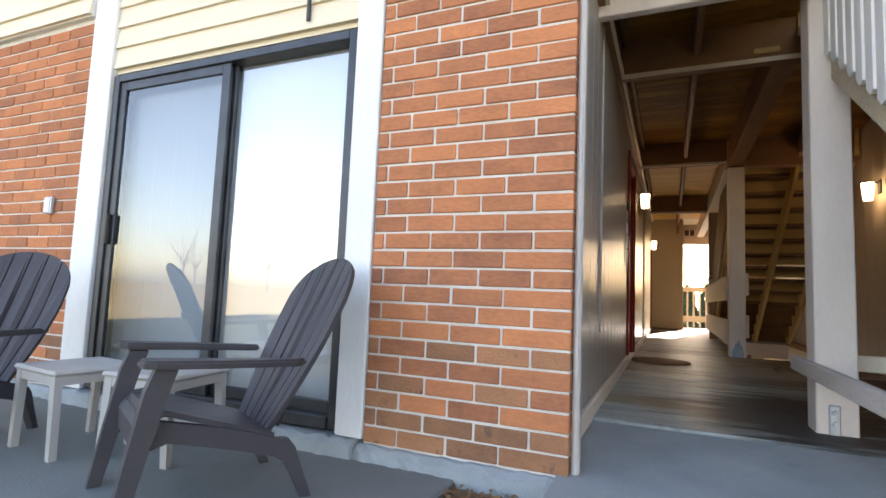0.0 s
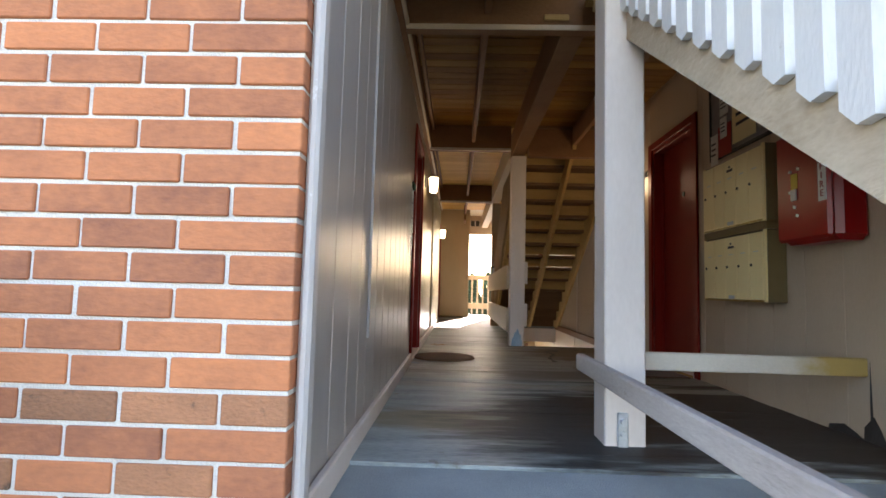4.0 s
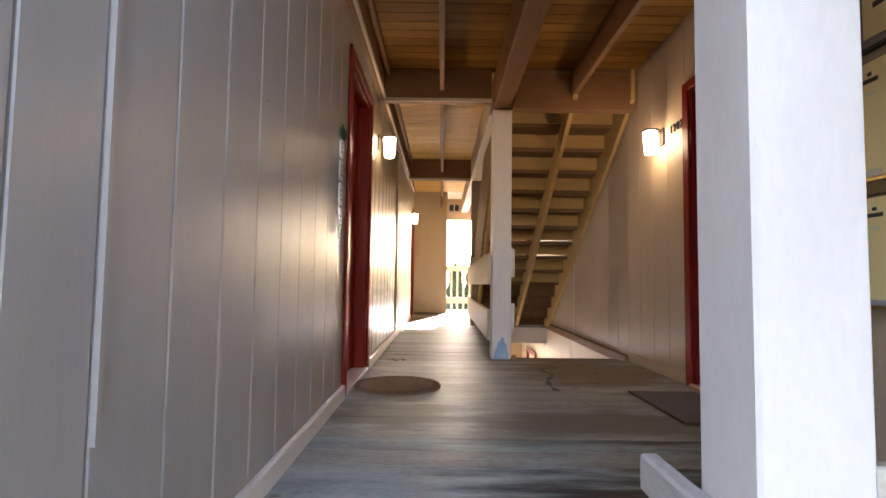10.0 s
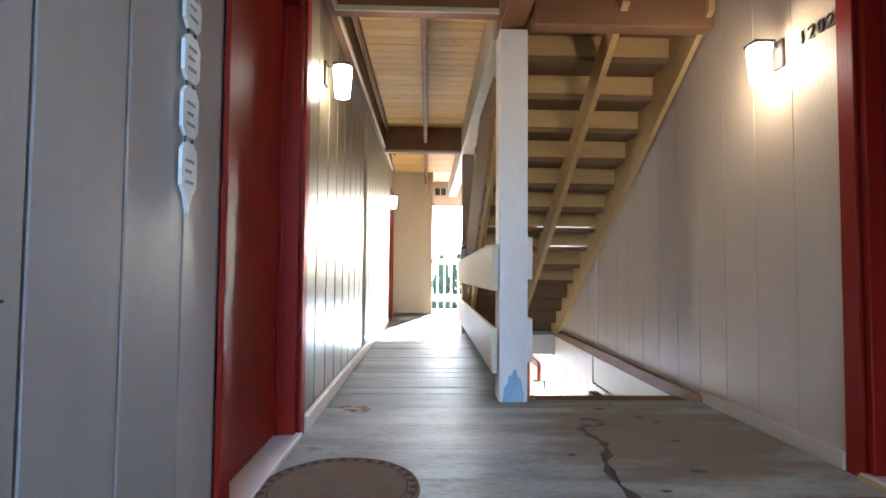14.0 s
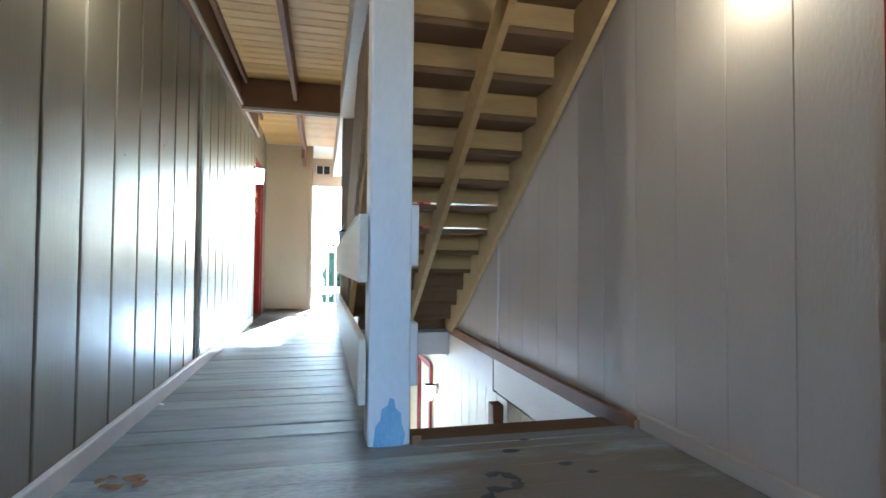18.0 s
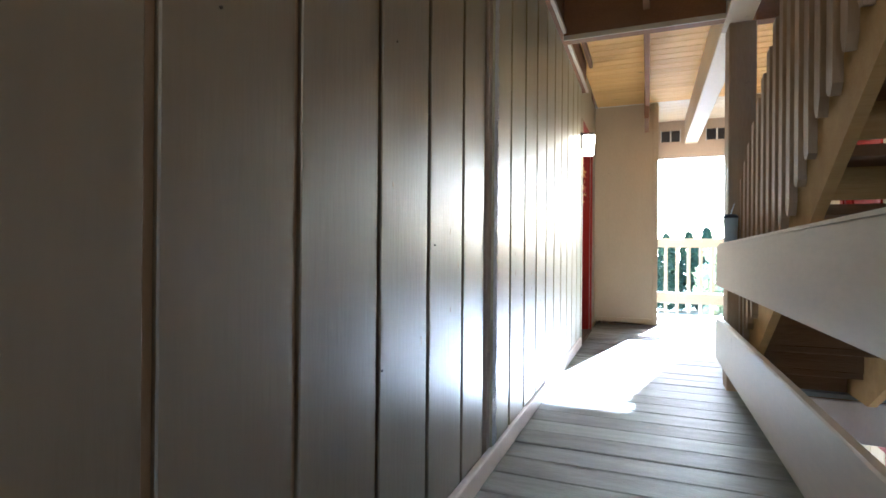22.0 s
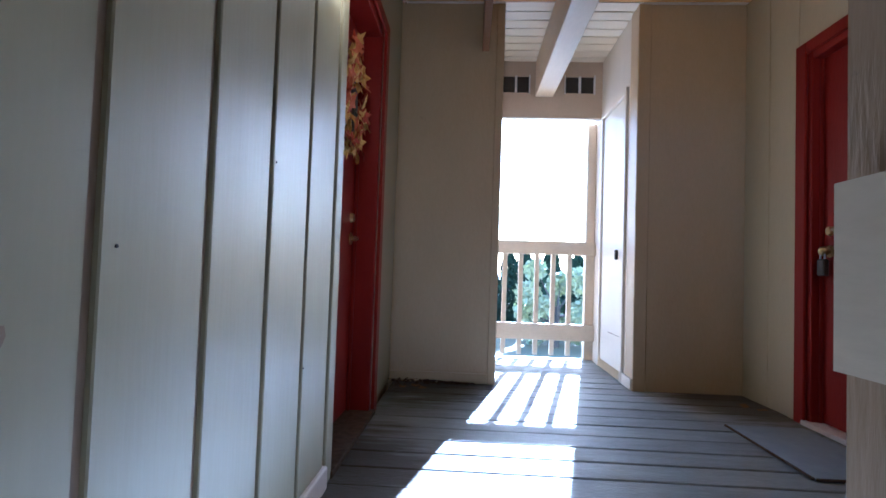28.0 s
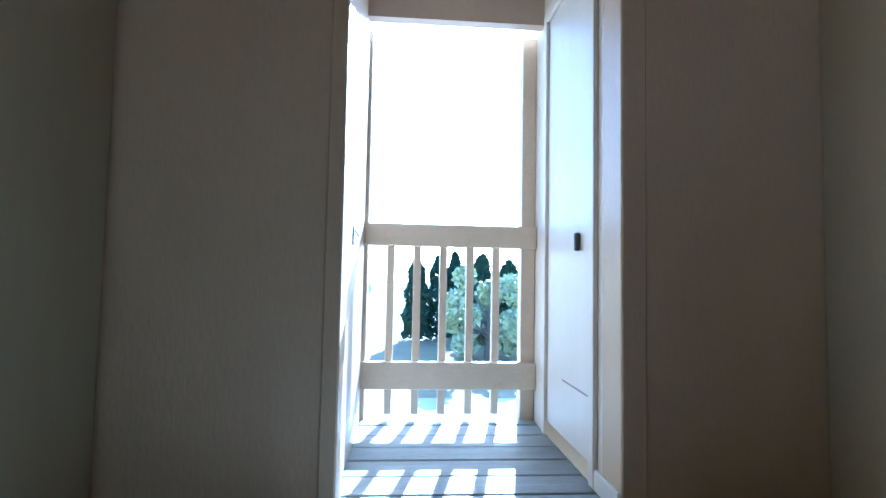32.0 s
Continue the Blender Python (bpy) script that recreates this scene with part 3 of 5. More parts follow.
    low = structure("wall_lower_right", box(RX + 0.012, RX + 0.2, 0.0, END, -2.95, -0.1), M_GROOVE, "siding wall of the lower landing")
    y = 5.6
    while y < END:
        part("siding_board", box(RX, RX + 0.014, y + 0.004, min(y + 0.3, END) - 0.008, -2.95, -0.37, 0.004), M_TAN2, low)
        y += 0.3


def build_end_walls():
    a = structure("wall_end_left", box(-0.2, 0.685, END, END + 0.16, -0.1, CEIL), M_ENDW, "tan painted end wall of the passage")
    part("corner_board", box(0.685, 0.745, END - 0.012, END + 0.17, -0.02, CEIL, 0.006), M_ENDW, a, "vertical tan corner board")
    part("baseboard", box(-0.03, 0.684, END - 0.02, END, 0.0, 0.075, 0.004), M_ENDW, a)
    b = structure("wall_end_right", box(1.82, RX + 0.2, END, END + 0.16, -0.1, CEIL), M_ENDW, "tan painted end wall of the passage")
    part("corner_board", box(1.725, 1.82, END - 0.012, END + 0.17, -0.02, CEIL, 0.006), M_ENDW, b, "vertical tan corner board")
    # unseen upper wall, added to block sun leaking down the stairwell
    bm = bmesh.new()
    for x0, x1, z0 in ((-0.2, 0.70, CEIL + 0.2), (0.70, 1.735, 5.0), (1.735, RX + 0.2, CEIL + 0.2)):
        put_box(bm, x0, x1, END, END + 0.16, z0, 5.6)
    structure("wall_upper_sunstop", bm, M_ENDW, "unseen upper end wall, added to stop stray sun")
    structure("wall_balcony_left", box(0.52, 0.722, END + 0.17, RIM + 0.12, -0.4, CEIL), M_TAN, "side wall of the small balcony")
    bm = bmesh.new()
    put_box(bm, 1.735, 2.9, END + 0.17, 12.66, -0.4, CEIL)
    put_box(bm, 1.735, 2.9, 13.34, RIM + 0.12, -0.4, CEIL)
    put_box(bm, 1.735, 2.9, 12.66, 13.34, 2.26, CEIL)
    put_box(bm, 1.95, 2.9, 12.66, 13.34, -0.4, 2.26)
    structure("wall_balcony_right", bm, M_CREAM, "pale side wall of the balcony with a storage door")
    # header with louvred vents
    bm = bmesh.new()
    for x0, x1, z0, z1 in ((0.70, 1.735, 2.29, 2.53), (0.70, 1.735, 2.69, 2.86), (0.70, 0.80, 2.53, 2.69), (1.045, 1.39, 2.53, 2.69), (1.655, 1.735, 2.53, 2.69)):
        put_box(bm, x0, x1, 13.45, 13.52, z0, z1)
    head = structure("header_wall", bm, M_TAN, "painted header over the balcony opening with two vents")
    for x0 in (0.80, 1.39):
        vent = thing("roof_vent", pose(x0, 13.44, 2.53), "small dark screened vent of two panes", "vent", "vents over the balcony")
        w = 0.245 if x0 < 1 else 0.265
        part("frame", box(-0.012, 0.0, 0, 0.03, -0.01, 0.17), M_WHITE, vent)
        part("frame", box(w, w + 0.012, 0, 0.03, -0.01, 0.17), M_WHITE, vent)
        part("mullion", box(w / 2 - 0.01, w / 2 + 0.01, 0, 0.03, 0, 0.16), M_WHITE, vent)
        part("screen", box(0.0, w, 0.035, 0.045, 0, 0.16), M_DARK, vent, "dark insect screen")


build_left_wall()
build_right_wall()
build_end_walls()

# ---- ceiling, beams, posts ----
def build_ceiling():
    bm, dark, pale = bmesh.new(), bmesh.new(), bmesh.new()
    y = 0.0
    while y < RIM + 0.6:
        w = 0.142
        hole = STAIR0 - 0.1 < y < STAIR1 - 0.25
        x1 = 1.30 if hole or y < 2.3 else RX
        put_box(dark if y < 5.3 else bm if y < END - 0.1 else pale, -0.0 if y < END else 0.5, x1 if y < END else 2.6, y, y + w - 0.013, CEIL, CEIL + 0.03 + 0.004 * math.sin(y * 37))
        y += w
    structure("ceiling", bm, M_CEIL, "golden brown plank underside of the upper walkway")
    structure("ceiling_balcony", pale, M_CLAP, "cream painted plank ceiling of the balcony")
    structure("ceiling_front", dark, M_CEILD, "brown plank underside of the front walkway, darkened for shade")
    structure("ceiling_top", box(-0.2, 1.30, 0.0, RIM + 0.6, CEIL + 0.04, CEIL + 0.16), M_BEAM, "upper walkway deck")
    bm = bmesh.new()
    put_box(bm, 1.30, RX + 0.2, 2.38, STAIR0 - 0.1, CEIL + 0.04, CEIL + 0.16)
    put_box(bm, 1.30, RX + 0.4, STAIR1 - 0.2, RIM + 0.6, CEIL + 0.04, CEIL + 0.16)
    structure("ceiling_deck", bm, M_BEAM, "upper landing deck")
    # roof out of view, added to close the upper storey against the sky
    structure("roof", box(-9, 9.5, -0.9, RIM + 0.9, 5.6, 5.9), M_ROOF, "unseen flat roof, closing off light from above")


def beam(name, x0, x1, y0, y1, z0, z1, mat=None, label="brown painted wooden ceiling beam"):
    return tagged(part(name, box(x0, x1, y0, y1, z0, z1, 0.006), mat or M_BEAM, None), label, "beam", "ceiling beams")


build_ceiling()
for yb, foot in ((2.19, BEAM), (5.30, BEAM), (9.09, BEAM - 0.03)):
    beam("cross_beam", 0.05, 1.10 if yb > 3 else 1.36, yb, yb + 0.09, foot, CEIL - 0.004)
    tagged(part("beam_strip", box(0.05, 1.10 if yb > 3 else 1.36, yb - 0.012, yb, foot - 0.004, foot + 0.032, 0.003), M_RAIL, None), "pale nailing strip along the foot of a beam", "strip", "beam strips")
beam("cross_beam", 1.325, RX, 5.30, 5.42, BEAM - 0.06, CEIL - 0.004)
beam("cross_beam", 1.361, RX, 2.19, 2.28, BEAM, CEIL - 0.004)
tagged(part("wood_scrap", box(1.0, 1.17, 2.165, 2.1775, 2.56, 2.60, 0.003), M_STEP, None), "short pale scrap of wood nailed to the front beam", "wood scrap")
beam("cross_beam", 1.325, RX, 9.42, 9.52, BEAM + 0.06, CEIL - 0.004)
tagged(part("fascia_board", box(-0.02, 1.33, 1.06, 1.13, 2.45, 2.95, 0.006), M_POST, None), "pale fascia board of the upper landing", "board")
for y0, y1 in ((2.285, 5.65), (5.66, 9.38), (9.39, 13.45)):
    beam("long_beam", 1.135 if y0 < 5 else 1.105, 1.30 if y0 < 5 else 1.275, y0, y1, BEAM - 0.012 if y0 > 3 else BEAM + 0.004, CEIL - 0.004, M_RAIL if y0 > 5 else M_BEAM, "painted long beam carried by the posts")
for y0, y1 in ((1.2, 2.175), (2.285, 5.28), (5.4, 9.08), (9.2, 12.36)):
    tagged(part("ceiling_joist", box(0.59, 0.635, y0, y1, BEAM + 0.1, CEIL - 0.004, 0.004), M_BEAM, None), "thin brown ceiling joist", "joist", "ceiling joists")
for y0, y1 in ((2.285, 5.29),):
    tagged(part("ceiling_joist", box(1.88, 1.93, y0, y1, BEAM + 0.08, CEIL - 0.004, 0.004), M_BEAM, None), "thin brown ceiling joist", "joist", "ceiling joists")
tagged(part("ceiling_joist", box(0.58, 0.63, 11.6, 12.37, 2.46, CEIL - 0.004, 0.004), M_BEAM, None), "short brown joist end", "joist", "ceiling joists")
tagged(part("trim", box(0.0, 0.045, 0.1, 10.6, BEAM + 0.02, CEIL - 0.004, 0.004), M_BEAM, None), "brown ledger board along the top of the wall", kind="structure")
tagged(part("trim", box(0.046, 0.07, 0.1, 10.6, BEAM + 0.02, BEAM + 0.055, 0.003), M_RAIL, None), "pale strip on the ledger board", kind="structure")
tagged(part("trim", box(0.075, 0.105, 1.2, 10.6, CEIL - 0.07, CEIL - 0.004, 0.003), M_BEAM, None), "upper strip of the ledger", kind="structure")


def build_posts():
    p = thing("post", pose(1.14, 1.20, SLAB), "pale painted square porch post on a steel bracket", "post", "porch posts")
    part("shaft", box(0, 0.19, 0, 0.19, 0.035, 3.0, 0.007), M_POST, p)
    b = part("bracket", box(0.055, 0.105, -0.014, -0.001, 0.0, 0.235, 0.005), M_STEEL, p, "galvanised steel post bracket")
    for z in (0.06, 0.14, 0.195):
        part("bolt", tube((0.08, -0.013, z), (0.08, -0.025, z), 0.014, 0.011), M_STEEL, b)
    part("bracket", box(0.012, 0.178, 0.012, 0.178, 0.0, 0.035), M_STEEL, p, "galvanised steel post foot")
    q = thing("post", pose(1.13, 5.47, 0), "pale painted square post with blue paint smears at its foot", "post", "porch posts")
    part("shaft", box(0, 0.19, 0, 0.19, 0.0, BEAM - 0.013, 0.007), M_POST, q)
    part("paint_smear", prism([(0.025, 0.0), (0.16, 0.0), (0.168, 0.05), (0.152, 0.10), (0.148, 0.145), (0.125, 0.165), (0.118, 0.205), (0.098, 0.215), (0.088, 0.18), (0.062, 0.165), (0.058, 0.12), (0.035, 0.09), (0.03, 0.045)], 1, -0.004, -0.001), M_BLUE, q, "blue paint smear")
    for z0, z1 in ((0.80, 1.085), (0.25, 0.54)):
        part("block", box(0.191, 0.232, 0.05, 0.17, z0, z1, 0.005), M_POST, q, "short rail block bolted to the post")
    r = thing("post", pose(1.135, 9.22, 0), "painted square post at the stair foot, darkened for backlight", "post", "porch posts")
    # slat brown on all sides imitates the post's backlit near face
    part("shaft", box(0, 0.165, 0, 0.20, -0.3, BEAM - 0.013, 0.006), M_SLAT, r)


build_posts()

# ---- floors ----
def build_floor():
    base = structure("floor", box(0.0, RX, 0.88, STAIR0 - 0.04, -0.25, -0.035), M_BEAM, "weathered grey painted plank walkway")
    bm_sub = ((0.0, 1.33, STAIR0 - 0.04, STAIR1), (0.0, RX, STAIR1, END), (0.72, 1.73, END, RIM + 0.1))
    for x0, x1, y0, y1 in bm_sub:
        part("joist_bed", box(x0, x1, y0 + 0.003, y1, -0.25, -0.035), M_BEAM, base)
    rng = random.Random(5)
    y = 0.875
    while y < RIM + 0.05:
        w = 0.186
        if y < STAIR0 - 0.1:
            x0, x1, gap = 0.0, RX, 0.0012
        elif y < STAIR1 - 0.05:
            x0, x1, gap = 0.0, 1.33, 0.008
        elif y < END - 0.05:
            x0, x1, gap = 0.0, RX, 0.010
        else:
            x0, x1, gap = 0.705, 1.733, 0.012
        calm = 0.35 if y < STAIR0 - 0.1 else 1.0
        z = rng.uniform(-0.003, 0.002) * calm
        bm = box(x0, x1, y, y + w - gap, -0.034, z, 0.004 if gap > 0.005 else 0.0015)
        bmesh.ops.rotate(bm, cent=(x0, y + w / 2, -0.02), matrix=Matrix.Rotation(radians(rng.uniform(-0.7, 0.7) * calm), 3, 'X') @ Matrix.Rotation(radians(rng.uniform(-0.05, 0.05) * calm), 3, 'Y'), verts=bm.verts[:])
        part("plank", bm, M_DECK if y > STAIR0 - 0.15 else M_DECKM if y + rng.uniform(-0.5, 0.5) > 2.6 else M_DECKF, base)
        y += w
    tagged(part("trim", box(1.335, RX, STAIR0 - 0.06, STAIR0 - 0.02, -0.3, 0.004, 0.004), M_DECK, None), "worn nosing board at the head of the stairs", kind="structure")
    structure("floor_lower", box(-0.0, RX, 3.2, END + 1.4, -2.94, -2.86), M_CONC, "sunlit lower landing floor")


build_floor()

# ---- doors ----
def build_door(m, y0, y1, top, label, knob_z, knob_far, deadbolt, side, deep=0.0, metal=None, edge=None, lever=False):
    """side 1: in the left wall, seen from +x; -1: in the right wall."""
    d = thing("door_1", m, label, "door", kind="structure")
    s = side
    def bx(xa, xb, ya, yb, za, zb, bev=0.004):
        return box(min(s * xa, s * xb), max(s * xa, s * xb), ya, yb, za, zb, bev)
    w = y1 - y0
    leaf = part("door_leaf", bx(-0.135 - deep, -0.095 - deep, 0.045, w - 0.045, 0.03, top - 0.05), M_RED, d)
    part("jamb", bx(-0.2, 0.0, 0.0, 0.045, 0.0, top), M_RED, d)
    part("jamb", bx(-0.2, 0.0, w - 0.045, w, 0.0, top), M_RED, d)
    part("jamb", bx(-0.2, 0.0, 0.045, w - 0.045, top - 0.05, top), M_RED, d)
    part("stop", bx(-0.095 - deep, -0.075 - deep, 0.045, 0.06, 0.0, top - 0.05), M_RED, d)
    part("stop", bx(-0.095 - deep, -0.075 - deep, w - 0.06, w - 0.045, 0.0, top - 0.05), M_RED, d)
    part("casing", bx(0.003, 0.022, -0.078, 0.012, 0.0, top + 0.06), edge or M_RED, d, "cream painted casing" if edge else "")
    part("casing", bx(0.003, 0.022, w - 0.012, w + 0.078, 0.0, top + 0.06), M_RED, d)
    part("casing", bx(0.003, 0.022, 0.012, w - 0.012, top - 0.012, top + 0.06), M_RED, d)
    part("threshold", bx(-0.2, 0.03, 0.0, w, 0.0, 0.028), M_DEBRIS if edge else M_POST, d, "dark brown threshold" if edge else "grey painted threshold")
    ky = w - 0.115 if knob_far else 0.115
    k = part("knob", tube((s * (-0.095 - deep), ky, knob_z), (s * (-0.06 - deep), ky, knob_z), 0.014, seg=12), metal or M_BRASS, leaf, "dark metal door knob" if metal else "brass door knob")
    if lever:
        part("lever", tube((s * (-0.06 - deep), ky + 0.012, knob_z), (s * (-0.058 - deep), ky - 0.10, knob_z + 0.002), 0.0095, 0.007, seg=10), metal or M_BRASS, leaf, "brass lever handle")
    else:
        bm = bmesh.new()
        bmesh.ops.create_uvsphere(bm, u_segments=16, v_segments=10, radius=0.028, matrix=pose(s * (-0.057 - deep), ky, knob_z))
        part("knob", bm, metal or M_BRASS, leaf, "dark metal door knob" if metal else "brass door knob", True)
    part("rosette", tube((s * (-0.095 - deep), ky, knob_z), (s * (-0.088 - deep), ky, knob_z), 0.034, seg=16), metal or M_BRASS, leaf)
    if deadbolt:
        part("deadbolt", tube((s * (-0.095 - deep), ky, knob_z + 0.115), (s * (-0.078 - deep), ky, knob_z + 0.115), 0.028, 0.022, seg=16), metal or M_BRASS, leaf, "dark metal deadbolt" if metal else "brass deadbolt")
    return d


door_a = build_door(pose(0, 3.80, 0), 3.80, 4.76, 2.27, "closed red painted entry door set deep in its frame", 0.98, False, True, 1)
door_r = build_door(pose(RX, 3.26, 0), 3.26, 4.22, 2.24, "closed bright red painted entry door", 0.98, False, True, -1, 0.0, M_DARK)
part("door_viewer", tube((0.093, 0.425, 1.668), (0.084, 0.425, 1.668), 0.022, seg=14), M_DARK, door_r, "dark round door viewer")
part("sill_strip", box(-0.036, -0.031, 0.0, 0.96, 0.0, 0.02), M_STEP, door_r, "bare wooden strip before the threshold")
door_w = build_door(pose(0, 10.58, 0), 10.58, 11.49, 2.19, "closed red entry door with an autumn wreath", 0.98, True, True, 1, 0.03, None, M_SIDING2, True)
door_q = build_door(pose(RX, 10.83, 0), 10.83, 11.69, 2.18, "closed red entry door with a key lockbox", 1.0, True, True, -1, -0.035)


def build_storage_door():
    d = thing("door_2", pose(1.735, 12.66, 0), "cream painted flush storage door on the balcony", "door", kind="structure")
    leaf = part("door_leaf", box(-0.004, 0.03, 0.012, 0.668, 0.07, 2.245, 0.003), M_CREAM, d)
    part("seam", box(-0.006, -0.0035, 0.03, 0.40, 0.335, 0.341), M_GROOVE, leaf, "hairline split across the door")
    part("casing", box(-0.022, -0.001, -0.045, 0.008, 0.0, 2.30, 0.003), M_CREAM, d)
    part("casing", box(-0.022, -0.001, 0.672, 0.72, 0.0, 2.30, 0.003), M_CREAM, d)
    part("casing", box(-0.022, -0.001, 0.008, 0.672, 2.25, 2.30, 0.003), M_CREAM, d)
    part("lock", box(-0.028, -0.005, 0.15, 0.175, 0.95, 1.03, 0.004), M_DARK, leaf, "dark latch with a padlock")
    part("baseboard", box(-0.02, -0.002, -0.28, -0.05, 0.0, 0.08, 0.003), M_CREAM, d)


build_storage_door()

# ---- guard rails ----
def build_walk_rail():
    r = thing("guard_rail", pose(1.13, 5.47, 0), "wide cream painted plank guard rail along the stairwell", "railing")
    part("top_rail", prism([(-0.014, 0.728), (3.90, 0.70), (3.90, 0.98), (-0.014, 1.03)], 0, -0.045, -0.008), M_RAIL, r)
    part("lower_rail", box(-0.045, -0.008, 0.0, 3.90, 0.185, 0.478, 0.006), M_RAIL, r)
    part("rail_cap", prism([(0.195, 1.028), (3.74, 0.9825), (3.74, 0.9945), (0.195, 1.04)], 0, -0.049, 0.058), M_RAIL, r)


def build_balcony_rail():
    r = thing("balcony_railing", pose(0.70, RIM, 0), "cream painted balcony railing with square balusters", "railing")
    part("top_rail", box(0, 1.035, -0.045, 0.0, 1.0, 1.13, 0.006), M_RAIL, r)
    part("lower_rail", box(0, 1.035, -0.045, 0.0, 0.18, 0.335, 0.006), M_RAIL, r)
    for x in (0.02, 0.178, 0.333, 0.487, 0.645, 0.80):
        part("baluster", box(x - 0.022, x + 0.022, 0.001, 0.045, 0.03, 1.10, 0.004), M_RAIL, r)
    part("post", box(0.95, 1.034, -0.0, 0.085, -0.1, 2.29, 0.004), M_RAIL, r)
    part("post", box(0.0, 0.045, 0.0, 0.085, -0.1, 2.29, 0.004), M_RAIL, r)


def build_low_guard():
    r = thing("low_guard_rail", pose(1.10, 0, SLAB), "low cream painted guard rail under the outside stairs", "railing")
    part("rail", box(-0.005, 0.038, -1.0, 1.58, 0.37, 0.455, 0.007), M_LOWRAIL, r, "weathered greyed rail with worn paint")
    part("cross_rail", box(0.232, 1.395, 1.40, 1.44, 0.40, 0.49, 0.006), M_YSTAIN, r, "cream cross rail stained yellow at its end")
    part("foot", box(0.04, 0.08, -0.95, -0.86, 0.0, 0.40, 0.005), M_RAIL, r)


build_walk_rail()
build_balcony_rail()
latch = thing("gate_latch", pose(0.7225, 12.95, 0.96), "small pale metal latch on the balcony wall", "latch")
part("plate", box(0.0, 0.006, -0.02, 0.02, 0.0, 0.09, 0.002), M_STEEL, latch)
part("hook", tube((0.006, 0.0, 0.07), (0.028, 0.0, 0.04), 0.005, seg=8), M_STEEL, latch)
build_low_guard()

# ---- stairs ----
def build_flight(name, m, label, slats, group):
    """A wooden flight that climbs towards -y from the foot at y = 0."""
    s = thing(name, m, label, "stairs", group)
    n, rise, run = 15, 0.189, 0.283
    wide = -0.064 if slats else 0.03
    for i in range(n):
        y, z = -i * run, (i + 1) * rise
        x0 = wide if i else 0.03
        part("tread", box(x0, 1.12, y - run - 0.0, y + 0.03, z - 0.042, z, 0.004), M_TREAD, s)
        # low risers and the whole lower flight are darkened in place of shade
        part("riser", box(x0, 1.12, y - 0.012, y + 0.006, z - rise + (0.016 if slats and i in (6, 7) else 0.0), z - 0.043), M_STEP if slats and i > 3 else M_TREAD, s)
    slope = rise / run
    top = n * rise
    for x0, x1 in ((0.0, 0.04), (0.555, 0.60), (1.11, 1.15)):
        if slats and x0 == 0.0:
            part("stringer", prism([(-0.295, 0.03), (-0.295, 0.455), (-n * run, top + 0.26), (-n * run, top - 0.16)], 0, -0.105, -0.065), M_STEP, s)
            continue
        drop = 0.30 if x0 in (0.0, 1.11) else 0.27
        up = 0.07 if x0 in (0.0, 1.11) else -0.06
        part("stringer", prism([(0.15, 0.0), (0.15, 0.19 + up - 0.15 * slope), (0.0, 0.19 + up), (-n * run, top + up), (-n * run, top - drop), (-0.35, 0.0)], 0, x0, x1), M_STEP if slats else M_BEAM, s)
    if slats:
        rng = random.Random(61)
        for i in range(24):
            y = -0.385 - i * 0.137
            z = -y * slope + rng.uniform(0.02, 0.09)
            high = min(-y * slope + 1.16, BEAM - 0.014)
            if high - z > 0.25:
                a, b = rng.uniform(0.0, 0.05), rng.uniform(0.0, 0.05)
                part("baluster", prism([(y - 0.032, z + a), (y - 0.012, z - 0.02), (y + 0.012, z - 0.015), (y + 0.032, z + b), (y + 0.032, high - 0.015), (y - 0.032, high)], 0, -0.137, -0.106), M_SLAT, s)
    return s


build_flight("staircase", pose(1.33, 9.50, 0), "raw lumber staircase seen from below, rising to the upper walkway", True, "wooden stair flights")
build_flight("staircase", pose(1.33, 9.70, -2.86), "raw lumber staircase going down to the lower landing", False, "wooden stair flights")


def build_front_stair():
    s = thing("outside_staircase", pose(1.24, 0, 0), "weathered outside staircase with pale slatted side", "stairs")
    slope = 0.72
    def zb(y):
        return 1.674 + slope * (y - 0.828)
    part("stringer", prism([(-1.35, zb(-1.35)), (1.19, zb(1.19)), (1.19, zb(1.19) + 0.215), (-1.35, zb(-1.35) + 0.215)], 0, 0.0, 0.042), M_WEATH, s, "weathered bare stringer board")
    part("stringer", prism([(-1.35, zb(-1.35)), (1.19, zb(1.19)), (1.19, zb(1.19) + 0.215), (-1.35, zb(-1.35) + 0.215)], 0, 1.2, 1.242), M_RAIL, s)
    for i in range(18):
        y = -1.25 + i * 0.2
        z = zb(y) + 0.225
        part("tread", box(0.043, 1.2, y, y + 0.25, z - 0.04, z, 0.004), M_STEP, s)
        # risers added to cut the light reaching the mail corner
        part("riser", box(0.043, 1.2, y + 0.005, y + 0.022, z - 0.144, z - 0.041), M_STEP, s)
    for i in range(20):
        y = -1.28 + i * 0.128
        z = zb(y) + 0.155
        part("baluster", prism([(y - 0.046, z - 0.006), (y + 0.0, z - 0.012), (y + 0.044, z + 0.03), (y + 0.044, z + 1.0), (y - 0.046, z + 0.95)], 0, -0.03, -0.002), M_WHITE, s)
    part("handrail", prism([(-1.36, zb(-1.36) + 1.1), (1.19, zb(1.19) + 1.1), (1.19, zb(1.19) + 1.19), (-1.36, zb(-1.36) + 1.19)], 0, -0.001, 0.04), M_RAIL, s)


build_front_stair()

